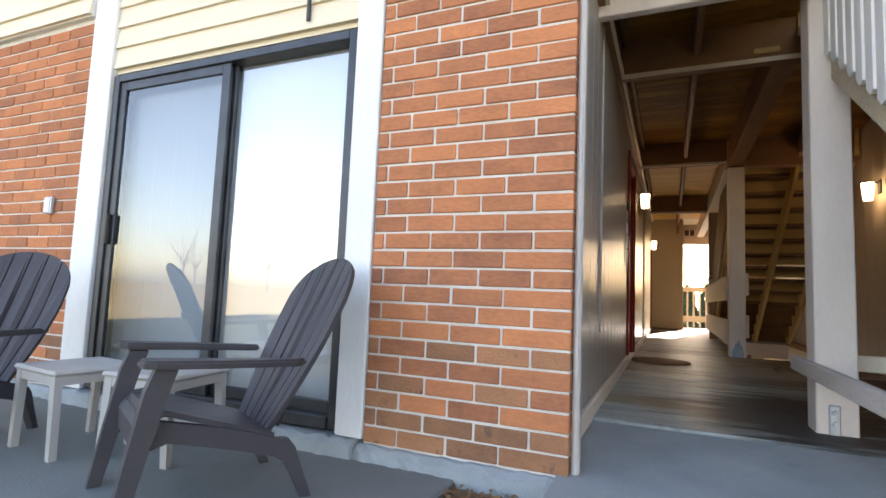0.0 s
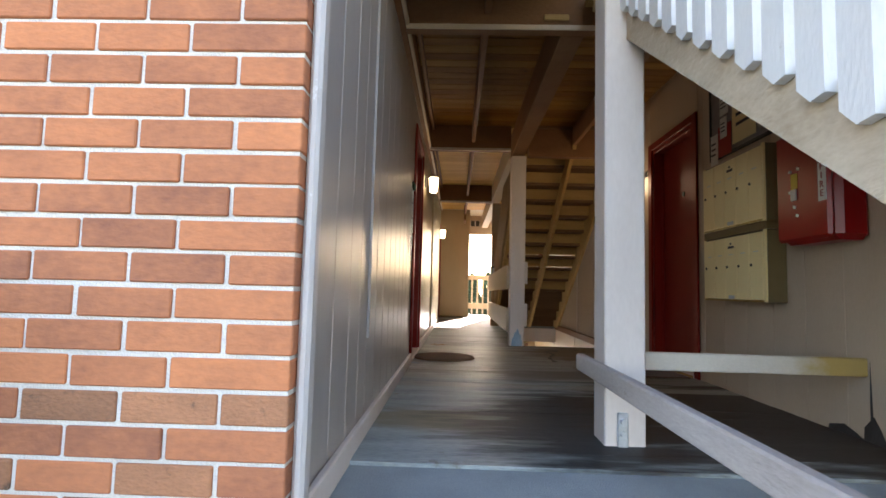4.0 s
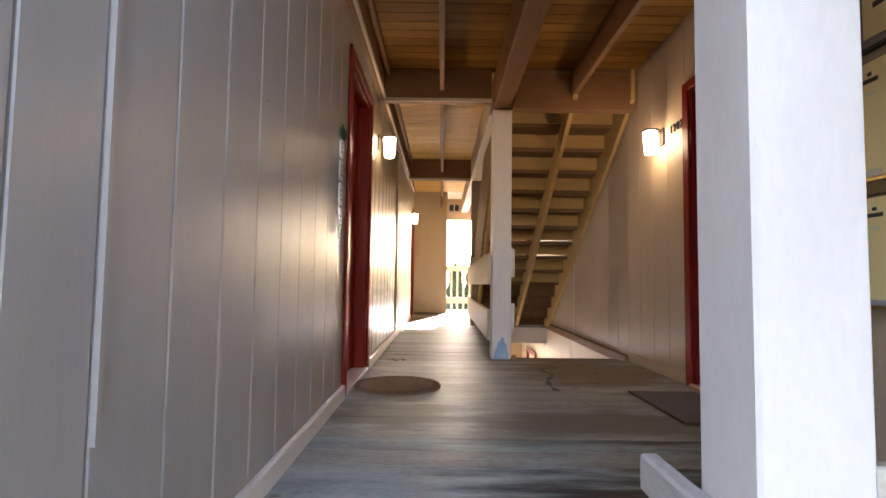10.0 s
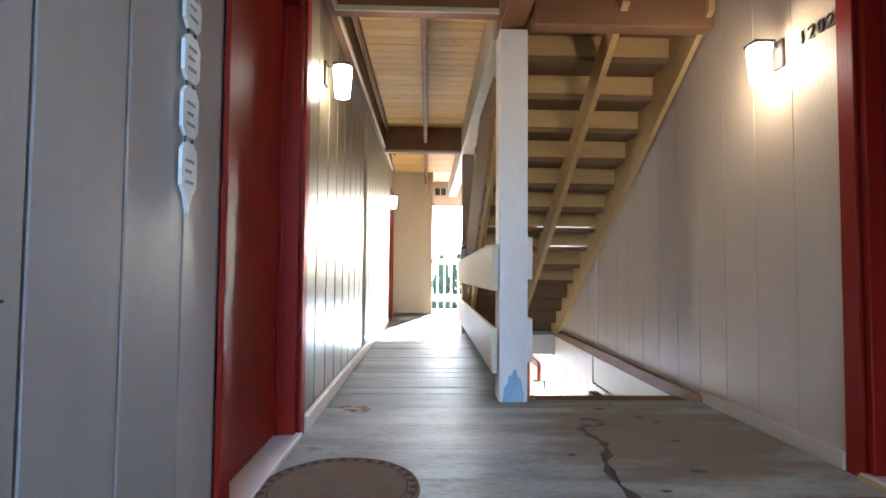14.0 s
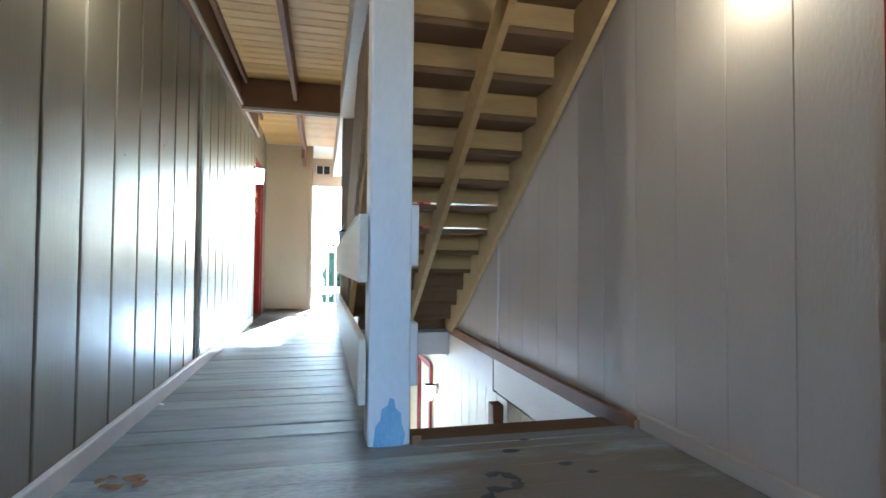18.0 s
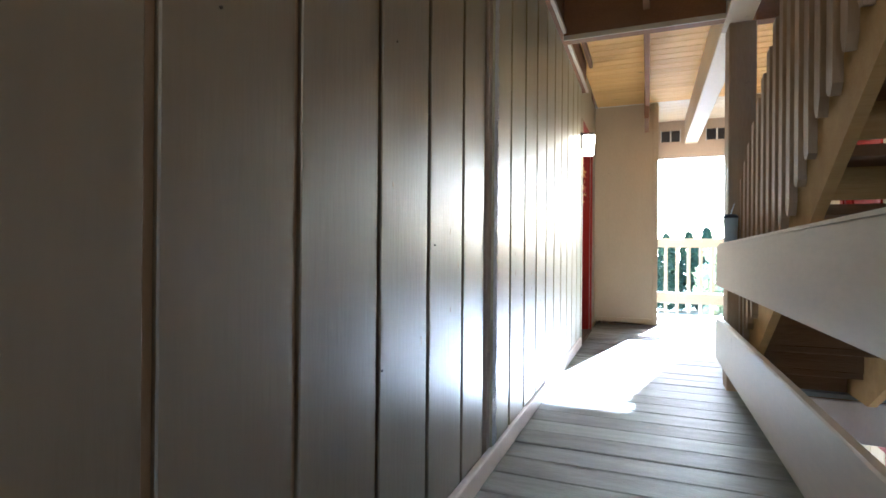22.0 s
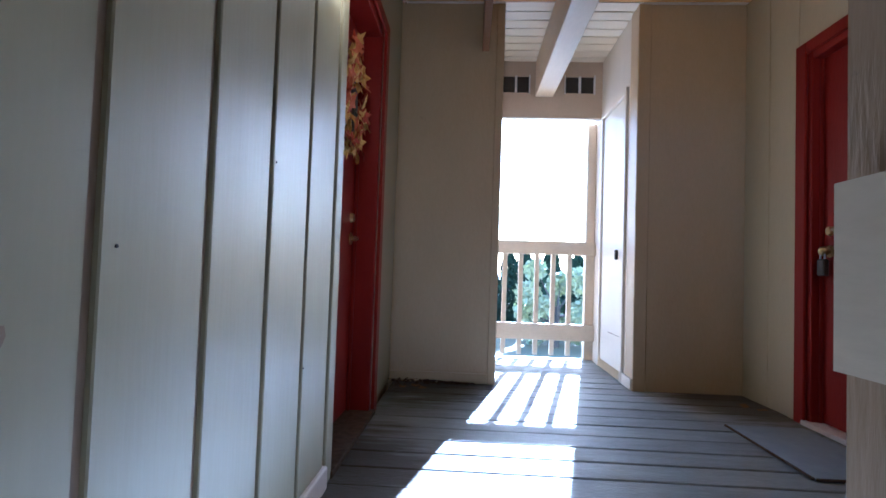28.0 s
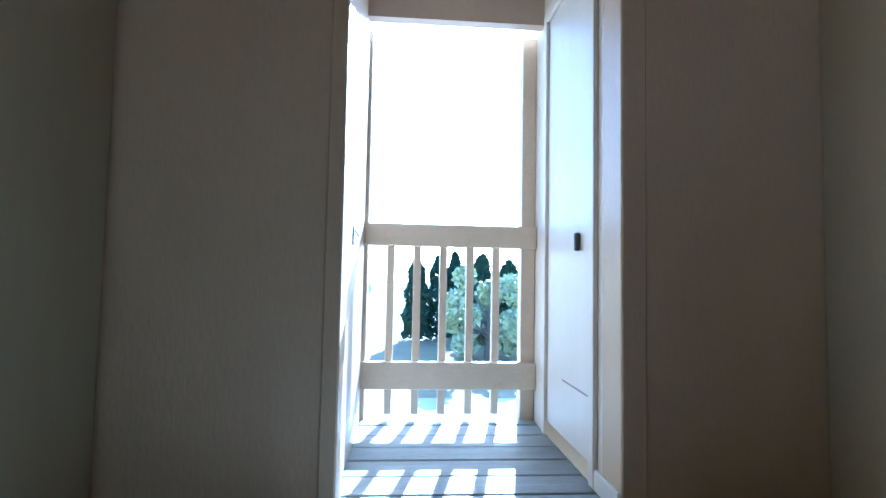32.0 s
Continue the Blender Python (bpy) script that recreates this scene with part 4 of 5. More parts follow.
# ---- wall lamps ----
def build_lamp(m, label, reach=0.112):
    s = thing("wall_lamp", m, label, "wall lamp", "wall lamps along the passage")
    part("back_plate", box(0.0, 0.018, -0.04, 0.04, -0.02, 0.13, 0.004), M_DARK, s)
    part("arm", tube((0.018, 0, 0.10), (reach, 0, 0.115), 0.010, seg=8), M_DARK, s)
    part("cap", box(reach - 0.055, reach + 0.055, -0.052, 0.052, 0.10, 0.118, 0.004), M_DARK, s)
    bm = bmesh.new()
    bmesh.ops.create_cone(bm, cap_ends=True, segments=8, radius1=0.046, radius2=0.062, depth=0.19, matrix=pose(reach, 0, 0.004))
    g = part("shade", bm, M_LAMP, s, "lit frosted glass shade")
    g.visible_shadow = False
    return s


lamp_a = build_lamp(pose(0, 5.30, 2.03), "lit wall lamp with a frosted glass shade")
lamp_b = build_lamp(pose(0.018, 10.42, 1.95), "lit wall lamp with a frosted glass shade close to the siding", 0.075)
lamp_r = copy_thing(lamp_a, pose(RX, 4.69, 1.945, 0, 0, 180))
lamp_q = copy_thing(lamp_a, pose(RX, 10.42, 2.03, 0, 0, 180))
for k, (x, y, z) in enumerate(((0.112, 5.30, 2.03), (0.093, 10.42, 1.95), (RX - 0.112, 4.69, 1.945), (RX - 0.112, 10.42, 2.03))):
    lt = new("lamp_light", bpy.data.lights.new("lamp_light", 'POINT'))
    lt.data.energy = 0.2
    lt.data.color = (1.0, 0.76, 0.48)
    lt.data.shadow_soft_size = 0.05
    lt.location = (x, y, z)

# ---- front of the building ----
def brick_wall(name, x0, x1, z0, courses, label, seed):
    rng = random.Random(seed)
    wall = structure(name, put_box(box(x0, x1 - 0.005, 0.007, 0.098, z0 - 0.02, 2.75), x0, min(x1, -0.2), 0.099, 1.0, z0 - 0.02, 2.75), M_MORTAR, label)
    pitch, course, gap = 0.2475, 0.0846, 0.0115
    made = {}
    def brick(w, mat):
        k = (round(w, 3), mat.name)
        if k not in made:
            made[k] = mesh_of("brick", box(0, w, 0, 0.07, 0, course - gap, 0.0035), mat)
        return made[k]
    for c in range(courses):
        z = z0 + c * course
        x = (-0.122 if c % 2 else -0.252) + gap / 2 - pitch * 20
        while x < x1 - 0.02:
            a, b = max(x, x0), min(x + pitch - gap, x1)
            if x1 - b < 0.07:
                b = x1
            if b - a > (0.015 if b < x1 else 0.07):
                piece("brick", brick(b - a, M_BRICKD if c < 2 or (c < 6 and rng.random() < 0.45) else M_BRICK), wall, pose(a + rng.uniform(-0.002, 0.002), rng.uniform(-0.003, 0.001), z + rng.uniform(-0.0015, 0.0015), rng.uniform(-0.4, 0.4), 0, rng.uniform(-0.4, 0.4)))
            x += pitch
    return wall


def rough_block(x0, x1, y0, y1, z0, z1, seed):
    """Cast concrete with an uneven, crumbled front edge."""
    rng = random.Random(seed)
    bm = bmesh.new()
    n = max(8, int((x1 - x0) / 0.045))
    profile = ((y1, z1 - 0.004), (0.03, z1 - 0.002), (y0 + 0.035, z1 - 0.004), (y0 + 0.006, z1 - 0.028), (y0 - 0.006, z1 - 0.10), (y0 - 0.002, z0))
    rows = []
    for i in range(n + 1):
        x = x0 + (x1 - x0) * i / n
        dip = rng.uniform(-0.010, 0.004)
        rows.append([bm.verts.new((x, y + (rng.uniform(-0.010, 0.010) if 1 < k < 5 else 0.0), z + (dip if 1 < k < 4 else 0.0))) for k, (y, z) in enumerate(profile)])
    for i in range(n):
        for k in range(len(profile) - 1):
            bm.faces.new((rows[i][k], rows[i + 1][k], rows[i + 1][k + 1], rows[i][k + 1]))
    bm.faces.new(rows[0])
    bm.faces.new(rows[-1][::-1])
    bmesh.ops.recalc_face_normals(bm, faces=bm.faces[:])
    return bm


def build_front():
    brick_wall("wall_brick_pier", -0.925, 0.048, -0.066, 33, "orange red brick pier with pale mortar", 3)
    brick_wall("wall_brick_left", -4.75, -3.30, -0.066, 30, "orange red brick wall with pale mortar", 8)
    structure("foundation", rough_block(-0.95, 0.06, -0.055, 0.3, -0.5, -0.070, 5), M_CONC, "rough concrete footing under the brick")
    structure("foundation_left", rough_block(-4.75, -3.26, -0.055, 0.3, -0.5, -0.070, 6), M_CONC, "rough concrete footing under the brick")
    structure("door_sill", rough_block(-3.27, -0.955, -0.07, 0.4, -0.5, -0.055, 7), M_CONC, "concrete sill below the sliding door")
    tagged(part("trim", box(0.050, 0.082, 0.035, 0.099, -0.07, 2.8, 0.010), M_CORNER, None), "pale painted corner board with chipped paint", kind="structure")
    tagged(part("trim", box(-1.085, -0.93, -0.015, 0.1, -0.055, 2.75, 0.005), M_WHITE, None), "wide white board beside the sliding door", kind="structure")
    tagged(part("trim", box(-3.295, -3.06, -0.015, 0.1, -0.055, 2.75, 0.005), M_WHITE, None), "wide white board beside the sliding door", kind="structure")
    head = structure("wall_front_header", box(-3.06, -1.085, 0.03, 1.0, 2.06, 2.75), M_CLAP, "cream clapboard wall over the sliding door")
    for i in range(5):
        z = 2.09 + i * 0.145
        part("clapboard", prism([(0.0, z), (0.018, z + 0.15), (0.029, z + 0.15), (0.029, z)], 0, -3.058, -1.087), M_CLAP, head)
    left = structure("wall_front_left_top", box(-9.0, -3.30, -0.03, 1.0, 2.5, 2.75), M_WHITE, "white fascia over the brick wall")
    for i in range(2):
        part("clapboard", prism([(-0.055, 2.51 + i * 0.13), (-0.034, 2.645 + i * 0.13), (-0.031, 2.645 + i * 0.13), (-0.031, 2.51 + i * 0.13)], 0, -9.0, -3.30), M_CLAP, left)
    structure("wall_front_upper", box(-9.0, 0.03, 0.0, 1.0, 2.76, 5.6), M_CLAP, "cream upper wall of the block")
    structure("wall_front_far", box(-9.0, -4.76, 0.0, 1.0, -0.5, 2.5), M_CONC, "plain wall further along the block")
    structure("wall_flat_floor", box(-3.3, -0.93, 0.12, 1.0, -0.3, -0.05), M_CONC, "floor behind the sliding door")


build_front()


def sheet(x0, x1, y, z0, z1):
    bm = bmesh.new()
    bm.faces.new([bm.verts.new(p) for p in ((x0, y, z0), (x1, y, z0), (x1, y, z1), (x0, y, z1))])
    return bm


def build_slider():
    w = thing("sliding_door", pose(-3.05, 0.0, -0.04), "bronze framed sliding glass patio door with pale curtains", "sliding door", kind="structure")
    part("frame", box(0.0, 0.055, 0.005, 0.11, 0, 2.08, 0.004), M_ALU, w)
    part("frame", box(1.905, 1.955, 0.005, 0.11, 0, 2.08, 0.004), M_ALU, w)
    part("frame", box(0.055, 1.905, 0.005, 0.11, 2.03, 2.08, 0.004), M_ALU, w)
    part("track", box(0.055, 1.905, -0.01, 0.11, 0, 0.06, 0.004), M_ALU, w)
    a = part("screen_panel", box(0.055, 0.115, 0.02, 0.045, 0.06, 2.03, 0.003), M_ALU, w)
    part("stile", box(0.985, 1.05, 0.02, 0.045, 0.06, 2.03, 0.003), M_ALU, a)
    part("rail", box(0.115, 0.985, 0.02, 0.045, 1.97, 2.03, 0.003), M_ALU, a)
    part("rail", box(0.115, 0.985, 0.02, 0.045, 0.06, 0.13, 0.003), M_ALU, a)
    g = part("pane", sheet(0.115, 0.985, 0.032, 0.13, 1.97), M_SCREEN, a, "grey glass behind an insect screen")
    g.visible_shadow = False
    part("handle", box(0.07, 0.095, -0.015, 0.019, 0.93, 1.13, 0.006), M_DARK, a, "black pull handle")
    b = part("fixed_panel", box(1.0, 1.06, 0.06, 0.09, 0.06, 2.03, 0.003), M_ALU, w)
    part("stile", box(1.865, 1.905, 0.06, 0.09, 0.06, 2.03, 0.003), M_ALU, b)
    part("rail", box(1.06, 1.865, 0.06, 0.09, 0.06, 0.12, 0.003), M_ALU, b)
    g = part("pane", sheet(1.06, 1.865, 0.075, 0.12, 2.03), M_PANE, b, "clear glass pane")
    g.visible_shadow = False
    c = thing("curtain", pose(-3.0, 0.125, -0.02), "pale blue hanging vertical blinds behind the glass", "curtain")
    for i in range(21):
        part("blind_slat", box(i * 0.09, i * 0.09 + 0.094, 0.0006 * (i % 2), 0.0006 * (i % 2) + 0.003, 0.02, 2.0), M_CURTAIN, c)
    part("head_rail", box(0, 1.9, -0.02, 0.03, 2.0, 2.04), M_WHITE, c)
    o = thing("wall_outlet", pose(-3.62, -0.004, 1.10), "weatherproof grey outlet box on the brick", "outlet")
    part("box", box(0, 0.075, -0.03, 0.0, 0, 0.12, 0.006), M_STEEL, o)
    part("cover", box(0.008, 0.067, -0.036, -0.031, 0.01, 0.11, 0.003), M_LABEL, o)


build_slider()


def build_hook():
    h = thing("plant_hook", pose(-1.42, 0.0, 2.13), "small dark metal plant hook on the clapboard", "hook")
    part("plate", box(-0.012, 0.012, -0.012, 0.0, 0.0, 0.20, 0.003), M_DARK, h)
    part("arm", tube((0, -0.01, 0.16), (0, -0.10, 0.19), 0.007, seg=8), M_DARK, h)
    part("tip", tube((0, -0.10, 0.19), (0, -0.10, 0.10), 0.006, seg=8), M_DARK, h)


build_hook()


def build_chair():
    c = thing("patio_chair", pose(-1.21, -0.66, SLAB - 0.06, 0, 0, -28), "dark grey plastic slatted garden chair", "chair", "chairs on the patio")
    # the chair faces -y; seat slopes down to the back
    for i in range(6):
        x = -0.235 + i * 0.079
        part("seat_slat", prism([(-0.33, 0.30), (-0.30, 0.355), (-0.25, 0.365), (0.20, 0.245), (0.20, 0.225), (-0.25, 0.345), (-0.31, 0.33)], 0, x + 0.001, x + 0.0755), M_PLASTIC, c)
    part("seat_apron", prism([(-0.34, 0.22), (-0.345, 0.30), (-0.32, 0.33), (-0.31, 0.22)], 0, -0.25, 0.25), M_PLASTIC, c)
    for s in (-1, 1):
        side = [(-0.34, 0.20), (-0.345, 0.29), (-0.31, 0.34), (0.0, 0.285), (0.21, 0.228), (0.26, 0.225), (0.295, 0.19), (0.335, 0.10), (0.385, 0.0), (0.34, 0.0), (0.29, 0.085), (0.25, 0.14), (0.19, 0.168), (0.08, 0.195), (-0.10, 0.235), (-0.24, 0.262), (-0.30, 0.245)]
        part("side_rail", prism(side, 0, s * 0.235 - 0.018, s * 0.235 + 0.018), M_PLASTIC, c, "rear leg and side rail")
        leg = [(-0.44, 0.0), (-0.385, 0.0), (-0.33, 0.20), (-0.265, 0.42), (-0.235, 0.503), (-0.315, 0.506), (-0.345, 0.44), (-0.40, 0.20)]
        part("front_leg", prism(leg, 0, s * 0.285 - 0.024, s * 0.285 + 0.024), M_PLASTIC, c)
        arm = bmesh.new()
        outline = [(0.245, -0.33), (0.262, -0.365), (0.30, -0.378), (0.335, -0.362), (0.348, -0.32), (0.345, -0.15), (0.33, 0.05), (0.305, 0.25), (0.275, 0.31), (0.245, 0.30), (0.25, 0.1), (0.252, -0.15)]
        put_prism(arm, [(s * x, y) for x, y in outline], 2, 0.500, 0.527)
        es = [e for e in arm.edges if abs(e.verts[0].co.z - e.verts[1].co.z) < 1e-4]
        bmesh.ops.bevel(arm, geom=es, offset=0.008, segments=2, affect='EDGES')
        bmesh.ops.rotate(arm, cent=(0, 0, 0.505), matrix=Matrix.Rotation(radians(-2), 3, 'X'), verts=arm.verts[:])
        part("armrest", arm, M_PLASTIC, c)
    lean = Matrix.Rotation(radians(-32), 4, 'X')
    n = 6

    def edge(t, h):
        return t * (0.175 + 0.115 * math.sin(math.pi / 2 * min(1.0, h / 0.52)))

    def crest(t):
        return 0.56 + 0.25 * math.sqrt(max(0.0, 1 - 0.985 * t * t))

    for i in range(n):
        bm = bmesh.new()
        t0, t1 = (i / n - 0.5) * 2, ((i + 1) / n - 0.5) * 2
        levels = [0.0, 0.08, 0.16, 0.24, 0.32, 0.40, 0.48]
        gap = 0.004
        pts = [(edge(t1, h) - gap, h) for h in levels]
        pts += [(edge(t1 + (t0 - t1) * q / 6, 0.6) + gap * (q - 3) / 3, crest(t1 + (t0 - t1) * q / 6)) for q in range(7)]
        pts += [(edge(t0, h) + gap, h) for h in levels[::-1]]
        put_prism(bm, pts, 1, -0.011, 0.011)
        for v in bm.verts:
            v.co.y -= 0.5 * v.co.x * v.co.x + 0.10 * max(0.0, v.co.z - 0.35) ** 2 - 0.05 * v.co.z * (1 - v.co.z)
        bmesh.ops.transform(bm, matrix=Matrix.Translation((0, 0.20, 0.22)) @ lean, verts=bm.verts[:])
        part("back_slat", bm, M_PLASTIC, c)
    for h in (0.05, 0.36):
        bm = put_box(bmesh.new(), -0.15 - 0.1 * h, 0.15 + 0.1 * h, 0.016, 0.032, h, h + 0.05, 0.004)
        bmesh.ops.transform(bm, matrix=Matrix.Translation((0, 0.20, 0.22)) @ lean, verts=bm.verts[:])
        part("back_brace", bm, M_PLASTIC, c)
    c.scale = (0.97, 0.83, 1.02)
    return c


chair = build_chair()
copy_thing(chair, pose(-2.72, -0.86, SLAB - 0.06, 0, 0, 28))


def build_table():
    t = thing("side_table", pose(-1.76, -0.42, SLAB - 0.06, 0, 0, 8), "low off-white plastic side table", "side table", "low tables on the patio")
    part("tabletop", box(-0.22, 0.22, -0.22, 0.22, 0.36, 0.385, 0.01), M_TABLE, t)
    for s in (-1, 1):
        part("apron", box(-0.20, 0.20, s * 0.2 - 0.006, s * 0.2 + 0.006, 0.32, 0.362), M_TABLE, t)
        part("apron", box(s * 0.2 - 0.006, s * 0.2 + 0.006, -0.19, 0.19, 0.32, 0.362), M_TABLE, t)
        for r in (-1, 1):
            part("leg", put_prism(bmesh.new(), [(s * 0.205, 0.36), (s * 0.155, 0.36), (s * 0.185, 0.0), (s * 0.222, 0.0)], 1, r * 0.19 - 0.018, r * 0.19 + 0.018), M_TABLE, t)
    t.scale = (0.88, 0.88, 1.0)
    return t


table = build_table()
copy_thing(table, pose(-2.20, -0.56, SLAB - 0.06, 0, 0, -6))

# ---- mail corner ----
def build_mailboxes():
    for z0, hgt in ((0.67, 0.46), (1.185, 0.50)):
        m = thing("mailbox_unit", pose(RX - 0.135, 2.015, z0), "cream metal mailbox bank of five doors on the wall", "mailbox", "mailbox banks")
        part("body", box(0.012, 0.133, 0.0, 0.80, 0.0, hgt, 0.004), M_MAILS, m, "dull tan metal sides")
        part("frame", box(0.0, 0.012, 0.0, 0.022, 0.0, hgt), M_MAIL, m)
        part("frame", box(0.0, 0.012, 0.778, 0.80, 0.0, hgt), M_MAIL, m)
        part("frame", box(-0.006, 0.012, 0.022, 0.778, 0.0, 0.012), M_BRASS, m)
        for i in range(5):
            y = 0.024 + i * 0.151
            d = part("mail_door", box(-0.004, 0.011, y, y + 0.147, 0.014, hgt - 0.012, 0.003), M_MAIL, m)
            part("lock", tube((-0.004, y + 0.125, hgt * 0.52), (-0.010, y + 0.125, hgt * 0.52), 0.009, seg=10), M_DARK, d)
            part("name_slot", box(-0.006, -0.0035, y + 0.045, y + 0.10, hgt * 0.70, hgt * 0.715), M_PAPER, d)
            if i == 2:
                part("plate", box(-0.006, -0.0035, y + 0.035, y + 0.11, hgt * 0.80, hgt * 0.835), M_INK, d, "dark maker plate")
                part("plate", box(-0.006, -0.0035, y + 0.065, y + 0.085, hgt * 0.855, hgt * 0.885), M_INK, d)
                part("notice", box(-0.006, -0.0035, y + 0.035, y + 0.11, hgt * 0.035, hgt * 0.085), M_STEEL, d)
    # stands for the gap's shade and the brown top of the lower bank
    s = thing("shelf_strip", pose(RX - 0.128, 2.01, 1.133), "brown strip filling the shaded gap between mailbox banks", "strip")
    part("strip", box(0, 0.126, 0, 0.81, 0, 0.05), M_MAILS, s)


def build_fire_box():
    f = thing("fire_extinguisher_cabinet", pose(RX, 1.34, 1.0), "glossy red plastic fire extinguisher cabinet", "fire cabinet")
    part("body", box(-0.17, -0.002, 0.0, 0.45, 0.0, 0.64, 0.03), M_FIRE, f)
    d = part("front_cover", box(-0.205, -0.171, 0.012, 0.438, 0.012, 0.628, 0.016), M_FIRE, f)
    part("sticker", box(-0.209, -0.2055, 0.025, 0.085, 0.20, 0.40, 0.002), M_LABEL, d, "white vertical sticker with red letters")
    for i, ch in enumerate("FIRE"):
        lettering("letter", ch, 0.05, M_FIRE, d, pose(-0.2095, 0.055, 0.375 - i * 0.046) @ Matrix(((0, 0, -1, 0), (-1, 0, 0, 0), (0, 1, 0, 0), (0, 0, 0, 1))))
    part("emblem", box(-0.209, -0.2055, 0.04, 0.085, 0.405, 0.455, 0.006), M_LABEL, d, "extinguisher picture")
    part("label_plate", box(-0.209, -0.2055, 0.245, 0.30, 0.30, 0.385, 0.002), M_YELLOW, d, "yellow label")
    part("latch", box(-0.216, -0.206, 0.25, 0.295, 0.235, 0.298, 0.003), M_STEEL, d)
    for y, z in ((0.30, 0.40), (0.235, 0.405), (0.305, 0.285), (0.27, 0.20), (0.25, 0.15)):
        part("rivet", tube((-0.2055, y, z), (-0.213, y, z), 0.009, seg=8), M_LABEL, d)


def build_board():
    b = thing("bulletin_board", pose(RX, 1.93, 1.80), "framed bulletin board with pinned notices", "notice board")
    part("backing", box(-0.016, -0.002, 0.0, 0.98, 0.0, 0.60), M_CORK, b)
    for y0, y1, z0, z1 in ((-0.02, 1.0, -0.02, 0.0), (-0.02, 1.0, 0.60, 0.62), (-0.02, 0.0, 0.0, 0.60), (0.98, 1.0, 0.0, 0.60)):
        part("frame", box(-0.028, -0.002, y0, y1, z0, z1, 0.003), M_DARK, b)
    notices = ((0.86, -0.06, 0.11, 0.24, M_PAPER), (0.66, -0.02, 0.19, 0.24, M_FIRE), (0.70, 0.30, 0.12, 0.17, M_PAPER), (0.72, 0.12, 0.10, 0.16, M_PAPER), (0.34, 0.03, 0.30, 0.40, M_MAIL), (0.40, 0.44, 0.15, 0.12, M_COLLAGE), (0.04, 0.02, 0.28, 0.54, M_COLLAGE), (0.10, 0.30, 0.15, 0.10, M_PAPER), (0.44, 0.29, 0.10, 0.05, M_INK))
    for i, (y, z, w, h, mt) in enumerate(notices):
        n = part("notice", box(-0.0295 - 0.0006 * i, -0.0285, y, y + w, z, z + h), mt, b)
        if mt in (M_PAPER, M_MAIL, M_LABEL):
            for k in range(3):
                part("printed_line", box(-0.0366, -0.0355, y + 0.02, y + w * 0.8, z + h * 0.3 + k * h * 0.18, z + h * 0.36 + k * h * 0.18), M_INK, n)


build_mailboxes()
build_fire_box()
build_board()

# ---- small things along the passage ----
def build_round_mat():
    m = thing("round_doormat", pose(0.325, 4.12, 0.003), "round woven coir doormat with a dark patterned rim", "doormat")
    bm = bmesh.new()
    bmesh.ops.create_cone(bm, cap_ends=True, segments=48, radius1=0.315, radius2=0.31, depth=0.014, matrix=pose(0, 0, 0.007))
    part("mat", bm, M_MAT, m)
    for r0, r1 in ((0.262, 0.268), (0.298, 0.305)):
        bm = bmesh.new()
        k = 48
        ring = [[bm.verts.new((r * math.cos(i * math.tau / k), r * math.sin(i * math.tau / k), 0.0155)) for i in range(k)] for r in (r0, r1)]
        for i in range(k):
            bm.faces.new((ring[0][i], ring[1][i], ring[1][(i + 1) % k], ring[0][(i + 1) % k]))
        part("ring", bm, M_MATRIM, m, "dark woven ring")
    for i in range(30):
        a = i * math.tau / 30
        bm = bmesh.new()
        bmesh.ops.create_cone(bm, cap_ends=True, segments=6, radius1=0.017, radius2=0.015, depth=0.002, matrix=pose(0.288 * math.cos(a), 0.288 * math.sin(a), 0.015))
        part("motif", bm, M_MATRIM, m)


def build_flat_mat(x, y, w, h, mat, label, turn=0):
    m = thing("doormat", pose(x, y, 0.003, 0, 0, turn), label, "doormat", "flat doormats")
    part("mat", box(-w / 2, w / 2, -h / 2, h / 2, 0, 0.009, 0.003), mat, m)
    part("edge", box(-w / 2 - 0.012, -w / 2, -h / 2, h / 2, 0, 0.011, 0.003), M_MATRIM, m)
    part("edge", box(-w / 2, w / 2, -h / 2 - 0.012, -h / 2, 0, 0.011, 0.003), M_MATRIM, m)


build_round_mat()
build_flat_mat(2.19, 3.62, 0.46, 0.80, M_RUG, "thin dark rubber mat before the red door", 1)
build_flat_mat(2.21, 11.20, 0.42, 0.75, M_RUG2, "flattened pale grey mat before a red door")


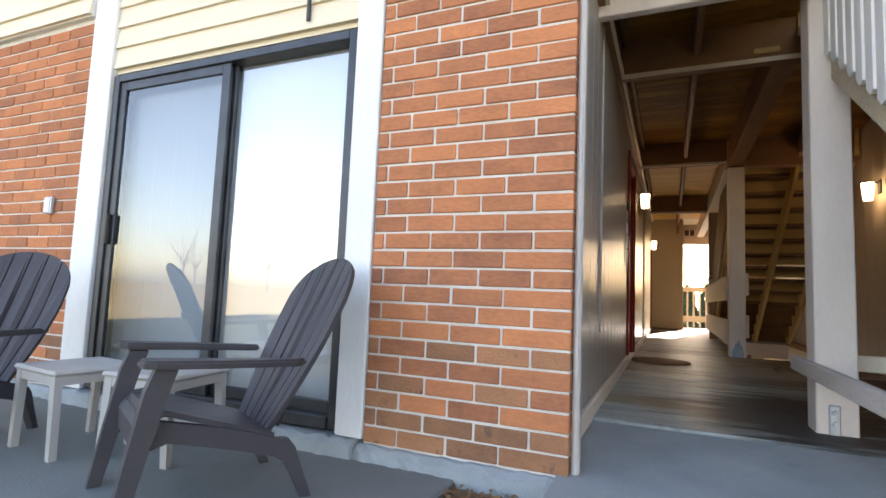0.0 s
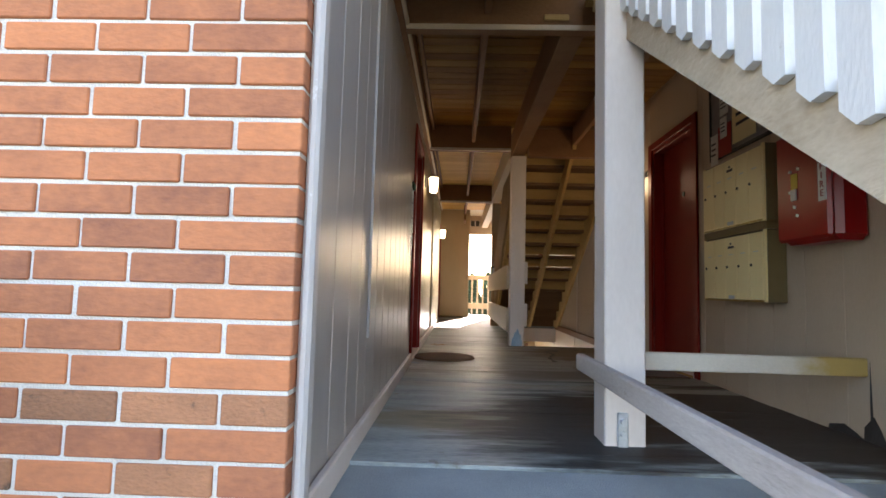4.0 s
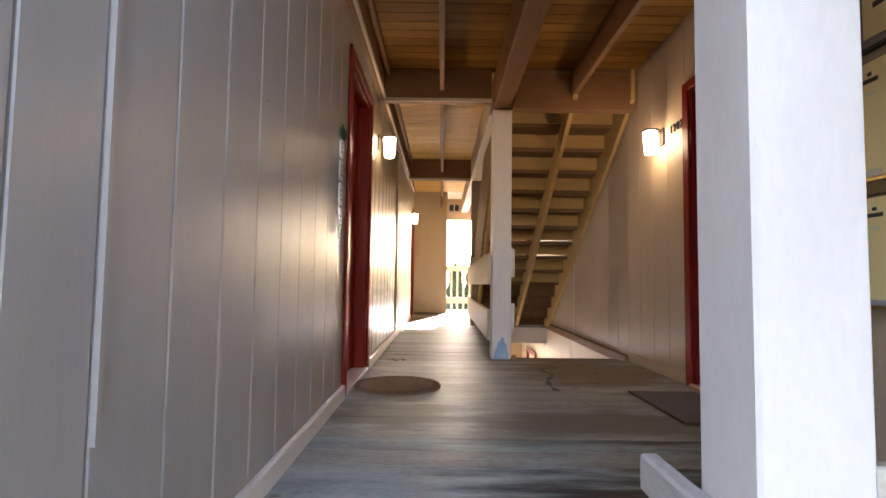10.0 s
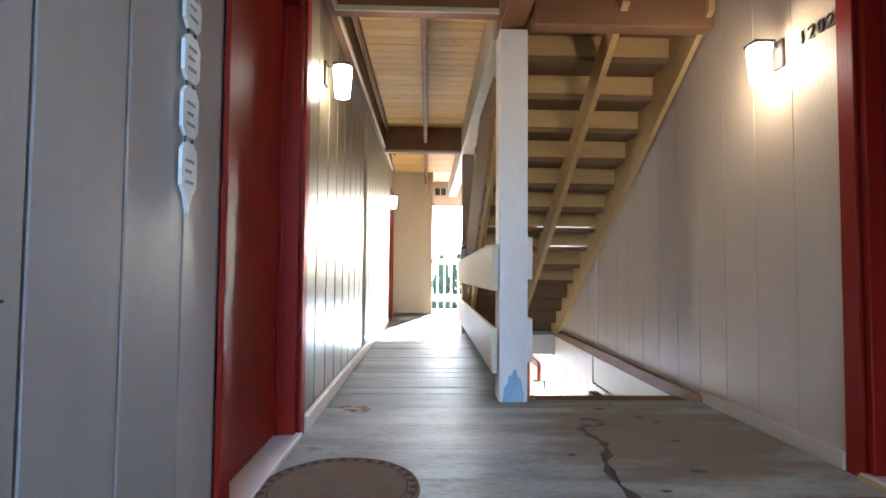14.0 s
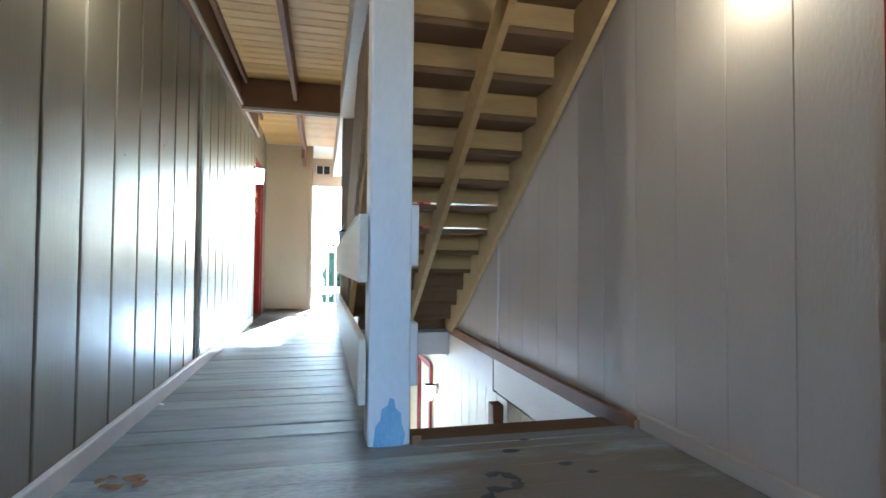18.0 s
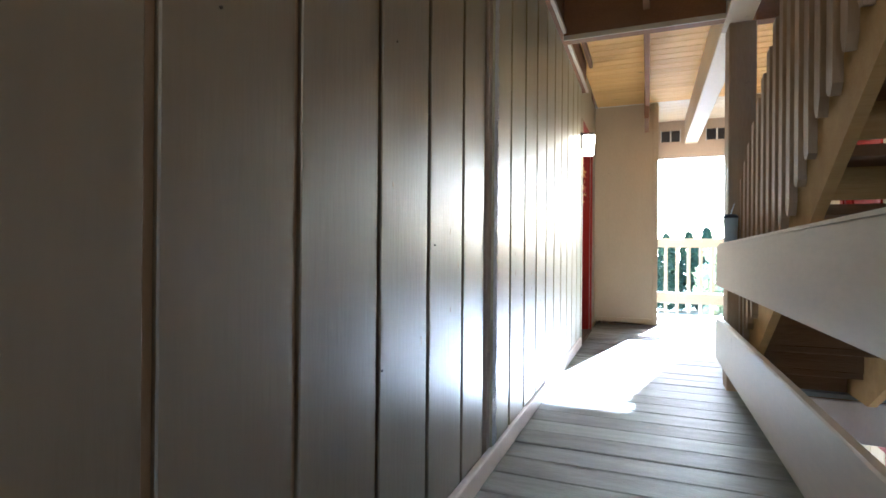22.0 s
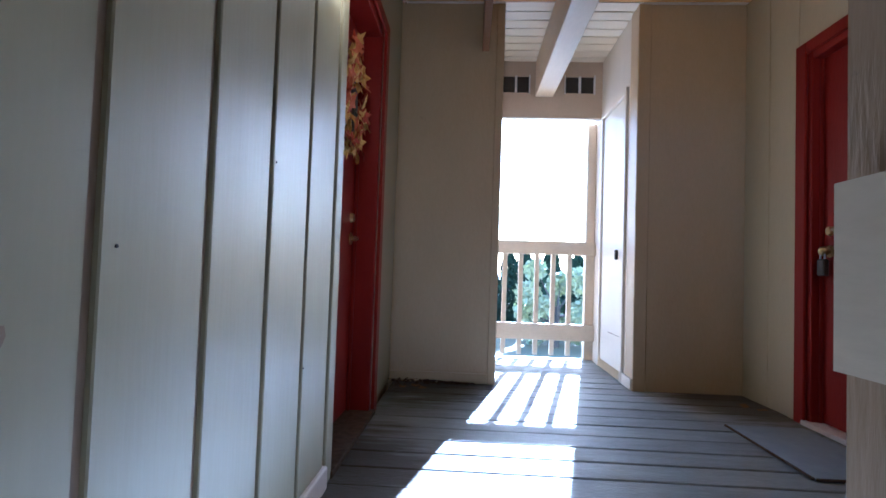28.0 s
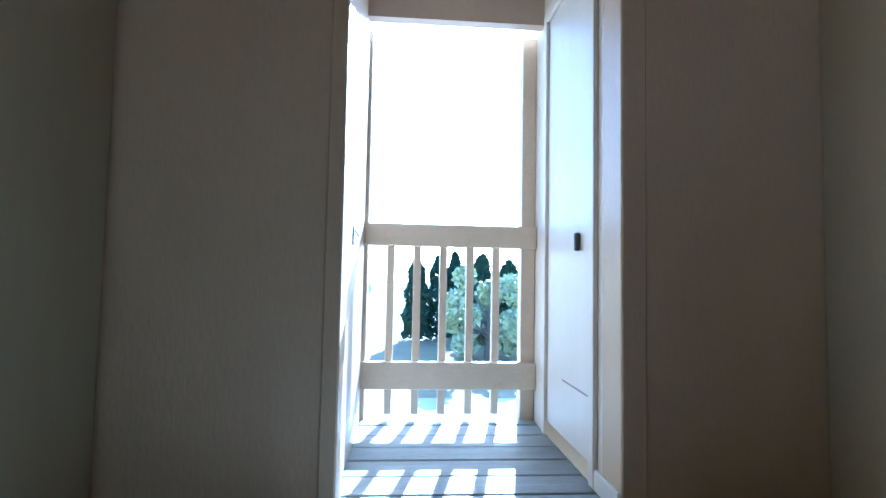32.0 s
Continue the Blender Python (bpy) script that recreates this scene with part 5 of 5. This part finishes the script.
def build_sign():
    s = thing("hanging_sign", pose(0.006, 3.47, 1.02), "narrow hanging strip of four pale wooden tags under a dark bow", "sign")
    def tag(z0, z1, w, point=0.0):
        bm = bmesh.new()
        r = 0.022
        pts = [(-w, z0 + r), (-w, z1 - r), (-w + r, z1), (w - r, z1), (w, z1 - r), (w, z0 + r), (w - r, z0), (0.0, z0 - point), (-w + r, z0)]
        put_prism(bm, pts, 0, 0.004, 0.014)
        return bm
    for z0, z1, w, point in ((0.03, 0.17, 0.042, 0.05), (0.185, 0.32, 0.045, 0.0), (0.335, 0.46, 0.045, 0.0), (0.475, 0.58, 0.045, 0.0)):
        t = part("tag", tag(z0, z1, w, point), M_WHITE, s, "pale wooden tag")
        for k in range(3):
            z = z0 + 0.03 + k * 0.028
            part("printed_bar", box(0.0145, 0.0155, -0.026, 0.022 - 0.01 * (k % 2), z, z + 0.009), M_RUG2, t)
    for z in (0.17, 0.32, 0.46):
        for y in (-0.02, 0.02):
            part("link", tube((0.009, y, z - 0.006), (0.009, y, z + 0.022), 0.003, seg=6), M_DARK, s)
    for y in (-0.026, 0.026):
        bm = bmesh.new()
        bmesh.ops.create_uvsphere(bm, u_segments=12, v_segments=8, radius=0.03, matrix=pose(0.018, y, 0.625) @ Matrix.Diagonal((0.5, 1.0, 1.25, 1.0)))
        part("bow_loop", bm, M_CYP, s, "dark green ribbon loop", True)
    part("string", tube((0.009, 0, 0.58), (0.009, 0, 0.66), 0.003, seg=6), M_DARK, s)
    part("hook", tube((0.0, 0, 0.66), (0.02, 0, 0.68), 0.005, seg=6), M_DARK, s)


def build_number():
    n = thing("door_number", pose(RX - 0.004, 4.42, 1.985), "dark metal house number beside the lamp", "house number")
    turn = Matrix(((0, 0, -1, 0), (-1, 0, 0, 0), (0, 1, 0, 0), (0, 0, 0, 1)))
    for i, ch in enumerate("1202"):
        lettering("digit", ch, 0.095, M_DARK, n, pose(0, 0.105 - i * 0.06, 0.03) @ turn, 0.004)


def build_wreath():
    w = thing("wreath", pose(-0.118, 11.10, 1.645), "autumn wreath of gold and rust silk leaves", "wreath")
    rng = random.Random(4)
    bm = bmesh.new()
    k, j = 28, 8
    rows = [[bm.verts.new((0.02 + 0.016 * math.cos(b * math.tau / j), (0.155 + 0.016 * math.sin(b * math.tau / j)) * math.cos(a * math.tau / k), (0.155 + 0.016 * math.sin(b * math.tau / j)) * math.sin(a * math.tau / k))) for b in range(j)] for a in range(k)]
    for a in range(k):
        for b in range(j):
            bm.faces.new((rows[a][b], rows[(a + 1) % k][b], rows[(a + 1) % k][(b + 1) % j], rows[a][(b + 1) % j]))
    part("ring", bm, M_BARK, w, "twig ring")
    for i in range(95):
        a = rng.uniform(0, math.tau)
        r = rng.gauss(0.16, 0.03)
        bm = bmesh.new()
        size = rng.uniform(0.035, 0.068)
        pts = []
        for q in range(10):
            t = q * math.tau / 10
            rad = size * (1.0 if q % 2 == 0 else 0.5)
            pts.append(bm.verts.new((rng.uniform(0, 0.012), rad * math.cos(t), rad * math.sin(t))))
        mid = bm.verts.new((0.012, 0, 0))
        for q in range(10):
            bm.faces.new((mid, pts[q], pts[(q + 1) % 10]))
        bmesh.ops.transform(bm, matrix=pose(0.035 + rng.uniform(0, 0.035), r * math.cos(a) * 1.05, r * math.sin(a) * 1.5, rng.uniform(-40, 40), rng.uniform(-35, 35), rng.uniform(-30, 30)), verts=bm.verts[:])
        part("leaf", bm, M_PETAL if rng.random() < 0.65 else M_RUST, w)


def build_cup():
    c = thing("travel_mug", pose(1.143, 9.15, 0.9955), "clear frosted plastic tumbler with a navy lid and straw", "tumbler")
    part("cup", tube((0, 0, 0), (0, 0, 0.165), 0.036, 0.045, 20), M_CUP, c, "", True)
    part("lid", tube((0, 0, 0.166), (0, 0, 0.18), 0.048, 0.046, 20), M_BLUEPL, c, "navy lid")
    part("lid_rim", tube((0, 0, 0.18), (0, 0, 0.19), 0.04, 0.036, 20), M_BLUEPL, c, "navy lid")
    part("straw", tube((0.0, 0, 0.19), (0.022, 0.01, 0.262), 0.004, seg=8), M_STRAW, c)
    for a, b in (((-0.036, 0, 0.03), (-0.058, 0, 0.04)), ((-0.058, 0, 0.04), (-0.06, 0, 0.13)), ((-0.06, 0, 0.13), (-0.042, 0, 0.145))):
        part("handle", tube(a, b, 0.005, seg=8), M_BLUEPL, c, "navy handle")


def build_lockbox():
    k = thing("key_lockbox", pose(RX + 0.02, 11.575, 0.86), "black key lockbox hanging on a door knob", "lockbox")
    part("case", box(-0.02, 0.015, -0.03, 0.03, 0.0, 0.095, 0.007), M_DARK, k)
    part("shackle", tube((-0.004, -0.018, 0.095), (-0.004, -0.018, 0.15), 0.005, seg=8), M_STEEL, k)
    part("shackle", tube((-0.004, 0.018, 0.095), (-0.004, 0.018, 0.15), 0.005, seg=8), M_STEEL, k)


def build_litter():
    rng = random.Random(11)
    def shape(name, x, y, z, size, mat, label, cat, group):
        ob = thing(name, pose(x, y, z, 0, 0, rng.uniform(0, 360)), label, cat, group)
        bm = bmesh.new()
        k = 9
        mid = bm.verts.new((0, 0, 0.008))
        ring = [bm.verts.new((size * rng.uniform(0.6, 1.0) * math.cos(i * math.tau / k), size * rng.uniform(0.4, 0.8) * math.sin(i * math.tau / k), rng.uniform(0.0, 0.014))) for i in range(k)]
        for i in range(k):
            bm.faces.new((mid, ring[i], ring[(i + 1) % k]))
        part("blade", bm, mat, ob)
    for x, y in ((0.20, 5.25), (0.26, 5.30), (0.16, 5.31), (0.30, 5.24)):
        shape("dry_leaf", x, y, 0.004, 0.05, M_LEAF, "curled brown dry leaf on the planks", "leaf", "dry leaves on the planks")
    for x, y in ((0.10, 12.15), (0.18, 12.2), (0.24, 12.12), (2.40, 11.95), (2.34, 12.05)):
        shape("dry_leaf", x, y, 0.004, 0.05, M_LEAF, "brown dry leaf in a corner", "leaf", "dry leaves in the corner")
    shape("paper_scrap", 0.06, 6.36, 0.004, 0.025, M_LABEL, "small white scrap of paper", "paper", "")
    bm = bmesh.new()
    for i in range(420):
        x, y, s = rng.uniform(-0.43, 0.0), rng.uniform(-1.3, -0.07), rng.uniform(0.012, 0.035)
        a = rng.uniform(0, math.tau)
        z = SLAB - 0.088 + rng.uniform(0.0, 0.02)
        c, d = math.cos(a) * s, math.sin(a) * s
        q = [bm.verts.new(p) for p in ((x - c, y - d, z), (x + d * 0.4, y - c * 0.4, z + 0.012), (x + c, y + d, z + 0.003), (x - d * 0.4, y + c * 0.4, z + 0.008))]
        bm.faces.new(q)
    tagged(part("leaf_litter", bm, M_LEAF, None), "dry leaves and twigs in the narrow bed", "leaf litter", kind="stuff")
    bm = bmesh.new()
    for i in range(300):
        along = rng.uniform(0, 1) ** 0.8
        x, y, s = -0.02 + 0.62 * along, 12.37 - abs(rng.gauss(0, 0.07)) * (1.3 - along), rng.uniform(0.006, 0.024)
        a = rng.uniform(0, math.tau)
        z = 0.002 + rng.uniform(0.0, 0.028) * (1 - along)
        c, d = math.cos(a) * s, math.sin(a) * s
        bm.faces.new([bm.verts.new(p) for p in ((x - c, y - d, z), (x + d * 0.5, y - c * 0.5, z + 0.009), (x + c, y + d, z + 0.002), (x - d * 0.5, y + c * 0.5, z + 0.006))])
    tagged(part("leaf_litter", bm, M_DEBRIS, None), "dark heap of leaf crumbs and dirt in the corner", "leaf litter", kind="stuff")
    # dark wavy stain line on the planks
    st = thing("floor_stain", pose(1.5, 4.4, 0.0035), "dark wavy tar stain on the planks", "stain")
    pts = [(0.05, 0.67), (0.11, 0.69), (0.16, 0.61), (0.12, 0.545), (0.03, 0.55), (0.0, 0.49), (0.015, 0.38), (0.045, 0.29), (0.03, 0.17), (-0.04, 0.0), (-0.06, -0.2), (-0.05, -0.42)]
    bm = bmesh.new()
    line = []
    for a, b in zip(pts, pts[1:]):
        line += [Vector(a).lerp(Vector(b), q / 6) for q in range(6)]
    rows = []
    for i, p in enumerate(line):
        d = (line[min(i + 1, len(line) - 1)] - line[max(i - 1, 0)]).normalized()
        half = 0.016 + 0.009 * math.sin(i * 0.9) + rng.uniform(-0.004, 0.006)
        nrm = Vector((-d.y, d.x)) * max(0.004, half)
        p = p + Vector((rng.uniform(-0.005, 0.005), rng.uniform(-0.004, 0.004)))
        rows.append([bm.verts.new((q.x, q.y, h)) for q, h in ((p - nrm, 0.0), (p, 0.0016), (p + nrm, 0.0))])
    for r, t in zip(rows, rows[1:]):
        for k in (0, 1):
            bm.faces.new((r[k], r[k + 1], t[k + 1], t[k]))
    bmesh.ops.recalc_face_normals(bm, faces=bm.faces[:])
    part("streak", bm, M_TAR, st)
    for x, y, size in ((0.23, 0.90, 0.035), (0.34, 1.02, 0.022), (0.40, 0.72, 0.03), (0.47, 0.62, 0.022), (0.42, 0.29, 0.03), (-0.16, 0.1, 0.02), (0.33, -0.1, 0.03), (0.1, -0.3, 0.02)):
        bm = bmesh.new()
        put_prism(bm, [(x + size * rng.uniform(0.7, 1.5) * math.cos(q * 0.698), y + size * rng.uniform(0.4, 0.9) * math.sin(q * 0.698)) for q in range(9)], 2, 0.0, 0.001)
        part("blot", bm, M_TAR, st)


def build_blue_smear():
    m = thing("paint_smear", pose(0.03, 3.69, 0.0), "dried blue paint smear on the planks beside the door", "paint smear")
    rng = random.Random(21)
    for x, y, size in ((0.01, 0.0, 0.045), (0.06, -0.02, 0.025), (0.02, 0.05, 0.02)):
        part("blot", prism([(x + size * rng.uniform(0.6, 1.2) * math.cos(q * 0.785), y + size * rng.uniform(0.4, 0.9) * math.sin(q * 0.785)) for q in range(8)], 2, 0.002, 0.0035), M_BLUE, m)


build_blue_smear()
build_sign()
build_number()
build_wreath()
build_cup()
build_lockbox()
build_litter()

# ---- lower landing seen through the stairwell ----
low_door = copy_thing(door_q, pose(RX - 0.02, 10.55, -2.86))
tagged(low_door, "closed red door on the lower landing", "door")
low_lamp = copy_thing(lamp_q, pose(RX - 0.02, 10.1, -0.95, 0, 0, 180))

# ---- trees ----
def leaves(name, count, place, size, mat, parent, seed):
    rng = np.random.default_rng(seed)
    verts, faces = [], []
    for i in range(count):
        p = np.array(place(rng))
        a = rng.normal(size=3)
        a /= np.linalg.norm(a)
        b = np.cross(a, rng.normal(size=3))
        b /= np.linalg.norm(b) + 1e-6
        s = size * rng.uniform(0.6, 1.4)
        k = len(verts)
        verts += [tuple(p - a * s), tuple(p + b * s * 0.5), tuple(p + a * s), tuple(p - b * s * 0.5)]
        faces.append((k, k + 1, k + 2, k + 3))
    me = bpy.data.meshes.new(name)
    me.from_pydata(verts, [], faces)
    me.materials.append(mat)
    ob = new(name, me)
    ob.parent = parent
    return ob


def cypress(x, y, height, radius, seed):
    t = thing("cypress_tree", pose(x, y, -2.95), "tall dark green columnar cypress", "tree", "cypresses behind the building")
    part("trunk", tube((0, 0, 0), (0, 0, height * 0.8), 0.12, 0.02, 8), M_BARK, t)
    def place(rng):
        h = rng.uniform(0.04, 1.0)
        r = radius * (1 - h ** 2.2) ** 0.6 * (0.75 + 0.35 * math.sqrt(rng.uniform())) * (0.85 + 0.15 * math.sin(h * 23 + seed))
        a = rng.uniform(0, math.tau)
        r *= 0.9 + 0.12 * math.sin(3 * a + seed)
        return (r * math.cos(a), r * math.sin(a), h * height)
    leaves("crown", 3200, place, 0.16, M_CYP, t, seed)


def leafy_tree(x, y, height, radius, seed, base=-2.95, mat=None, count=3600, size=0.11):
    t = thing("leafy_tree", pose(x, y, base), "broad tree with pale sunlit leaves", "tree", "leafy trees behind the building")
    rng0 = random.Random(seed)
    part("trunk", tube((0, 0, 0), (0.1, 0, height * 0.45), 0.16, 0.10, 8), M_BARK, t)
    blobs = []
    for i in range(18):
        a, h = rng0.uniform(0, math.tau), rng0.uniform(0.12, 0.95)
        r = radius * math.sin(math.pi * min(0.92, h * 0.85 + 0.1)) * rng0.uniform(0.4, 0.9)
        c = (r * math.cos(a), r * math.sin(a), h * height)
        blobs.append((c, radius * rng0.uniform(0.2, 0.36)))
        part("limb", tube((0.1, 0, height * rng0.uniform(0.15, 0.45)), c, 0.06, 0.015, 6), M_BARK, t)
    def place(rng):
        c, r = blobs[int(rng.integers(len(blobs)))]
        v = rng.normal(size=3)
        v = v / np.linalg.norm(v) * r * rng.uniform() ** 0.4
        return (c[0] + v[0], c[1] + v[1], c[2] + v[2])
    leaves("crown", count, place, size, mat or M_BUSH, t, seed)


cypress(1.7, 42.0, 5.0, 0.95, 1)
cypress(3.1, 43.0, 5.15, 0.95, 2)
cypress(4.3, 44.5, 5.5, 0.95, 3)
# these two are set behind the pale tree to darken its leaf gaps
cypress(5.6, 41.0, 5.2, 1.2, 5)
cypress(7.3, 41.5, 4.9, 1.2, 6)
leafy_tree(4.95, 35.0, 4.75, 2.1, 7, count=5200, size=0.17)
leafy_tree(8.4, 38.0, 4.0, 1.8, 8)
leafy_tree(-6.0, 75.0, 5.0, 3.0, 9)
leafy_tree(-16.0, 80.0, 5.5, 4.0, 12)


def bare_tree(x, y, height, seed):
    t = thing("bare_tree", pose(x, y, -0.3), "leafless winter tree on the front lawn", "tree", "bare trees on the front lawn")
    rng = random.Random(seed)
    part("trunk", tube((0, 0, 0), (0, 0, height * 0.4), 0.22, 0.15, 8), M_BARK, t)
    for i in range(9):
        a = i * 2.4
        tip = Vector((math.cos(a) * height * 0.3, math.sin(a) * height * 0.3, height * rng.uniform(0.65, 1.0)))
        base = Vector((0, 0, height * rng.uniform(0.28, 0.4)))
        limb = part("limb", tube(base, tip, 0.08, 0.02, 6), M_BARK, t)
        bm = bmesh.new()
        for k in range(10):
            p = base.lerp(tip, rng.uniform(0.3, 1.0))
            put_tube(bm, p, p + Vector((rng.uniform(-1, 1), rng.uniform(-1, 1), rng.uniform(0.2, 1.2))), 0.02, 0.005, 4)
        part("twigs", bm, M_BARK, limb)


bare_tree(-62.0, -66.0, 11.0, 1)
bare_tree(-82.0, -66.0, 12.0, 2)
bare_tree(-70.0, -92.0, 13.0, 3)
bare_tree(-100.0, -84.0, 12.0, 4)
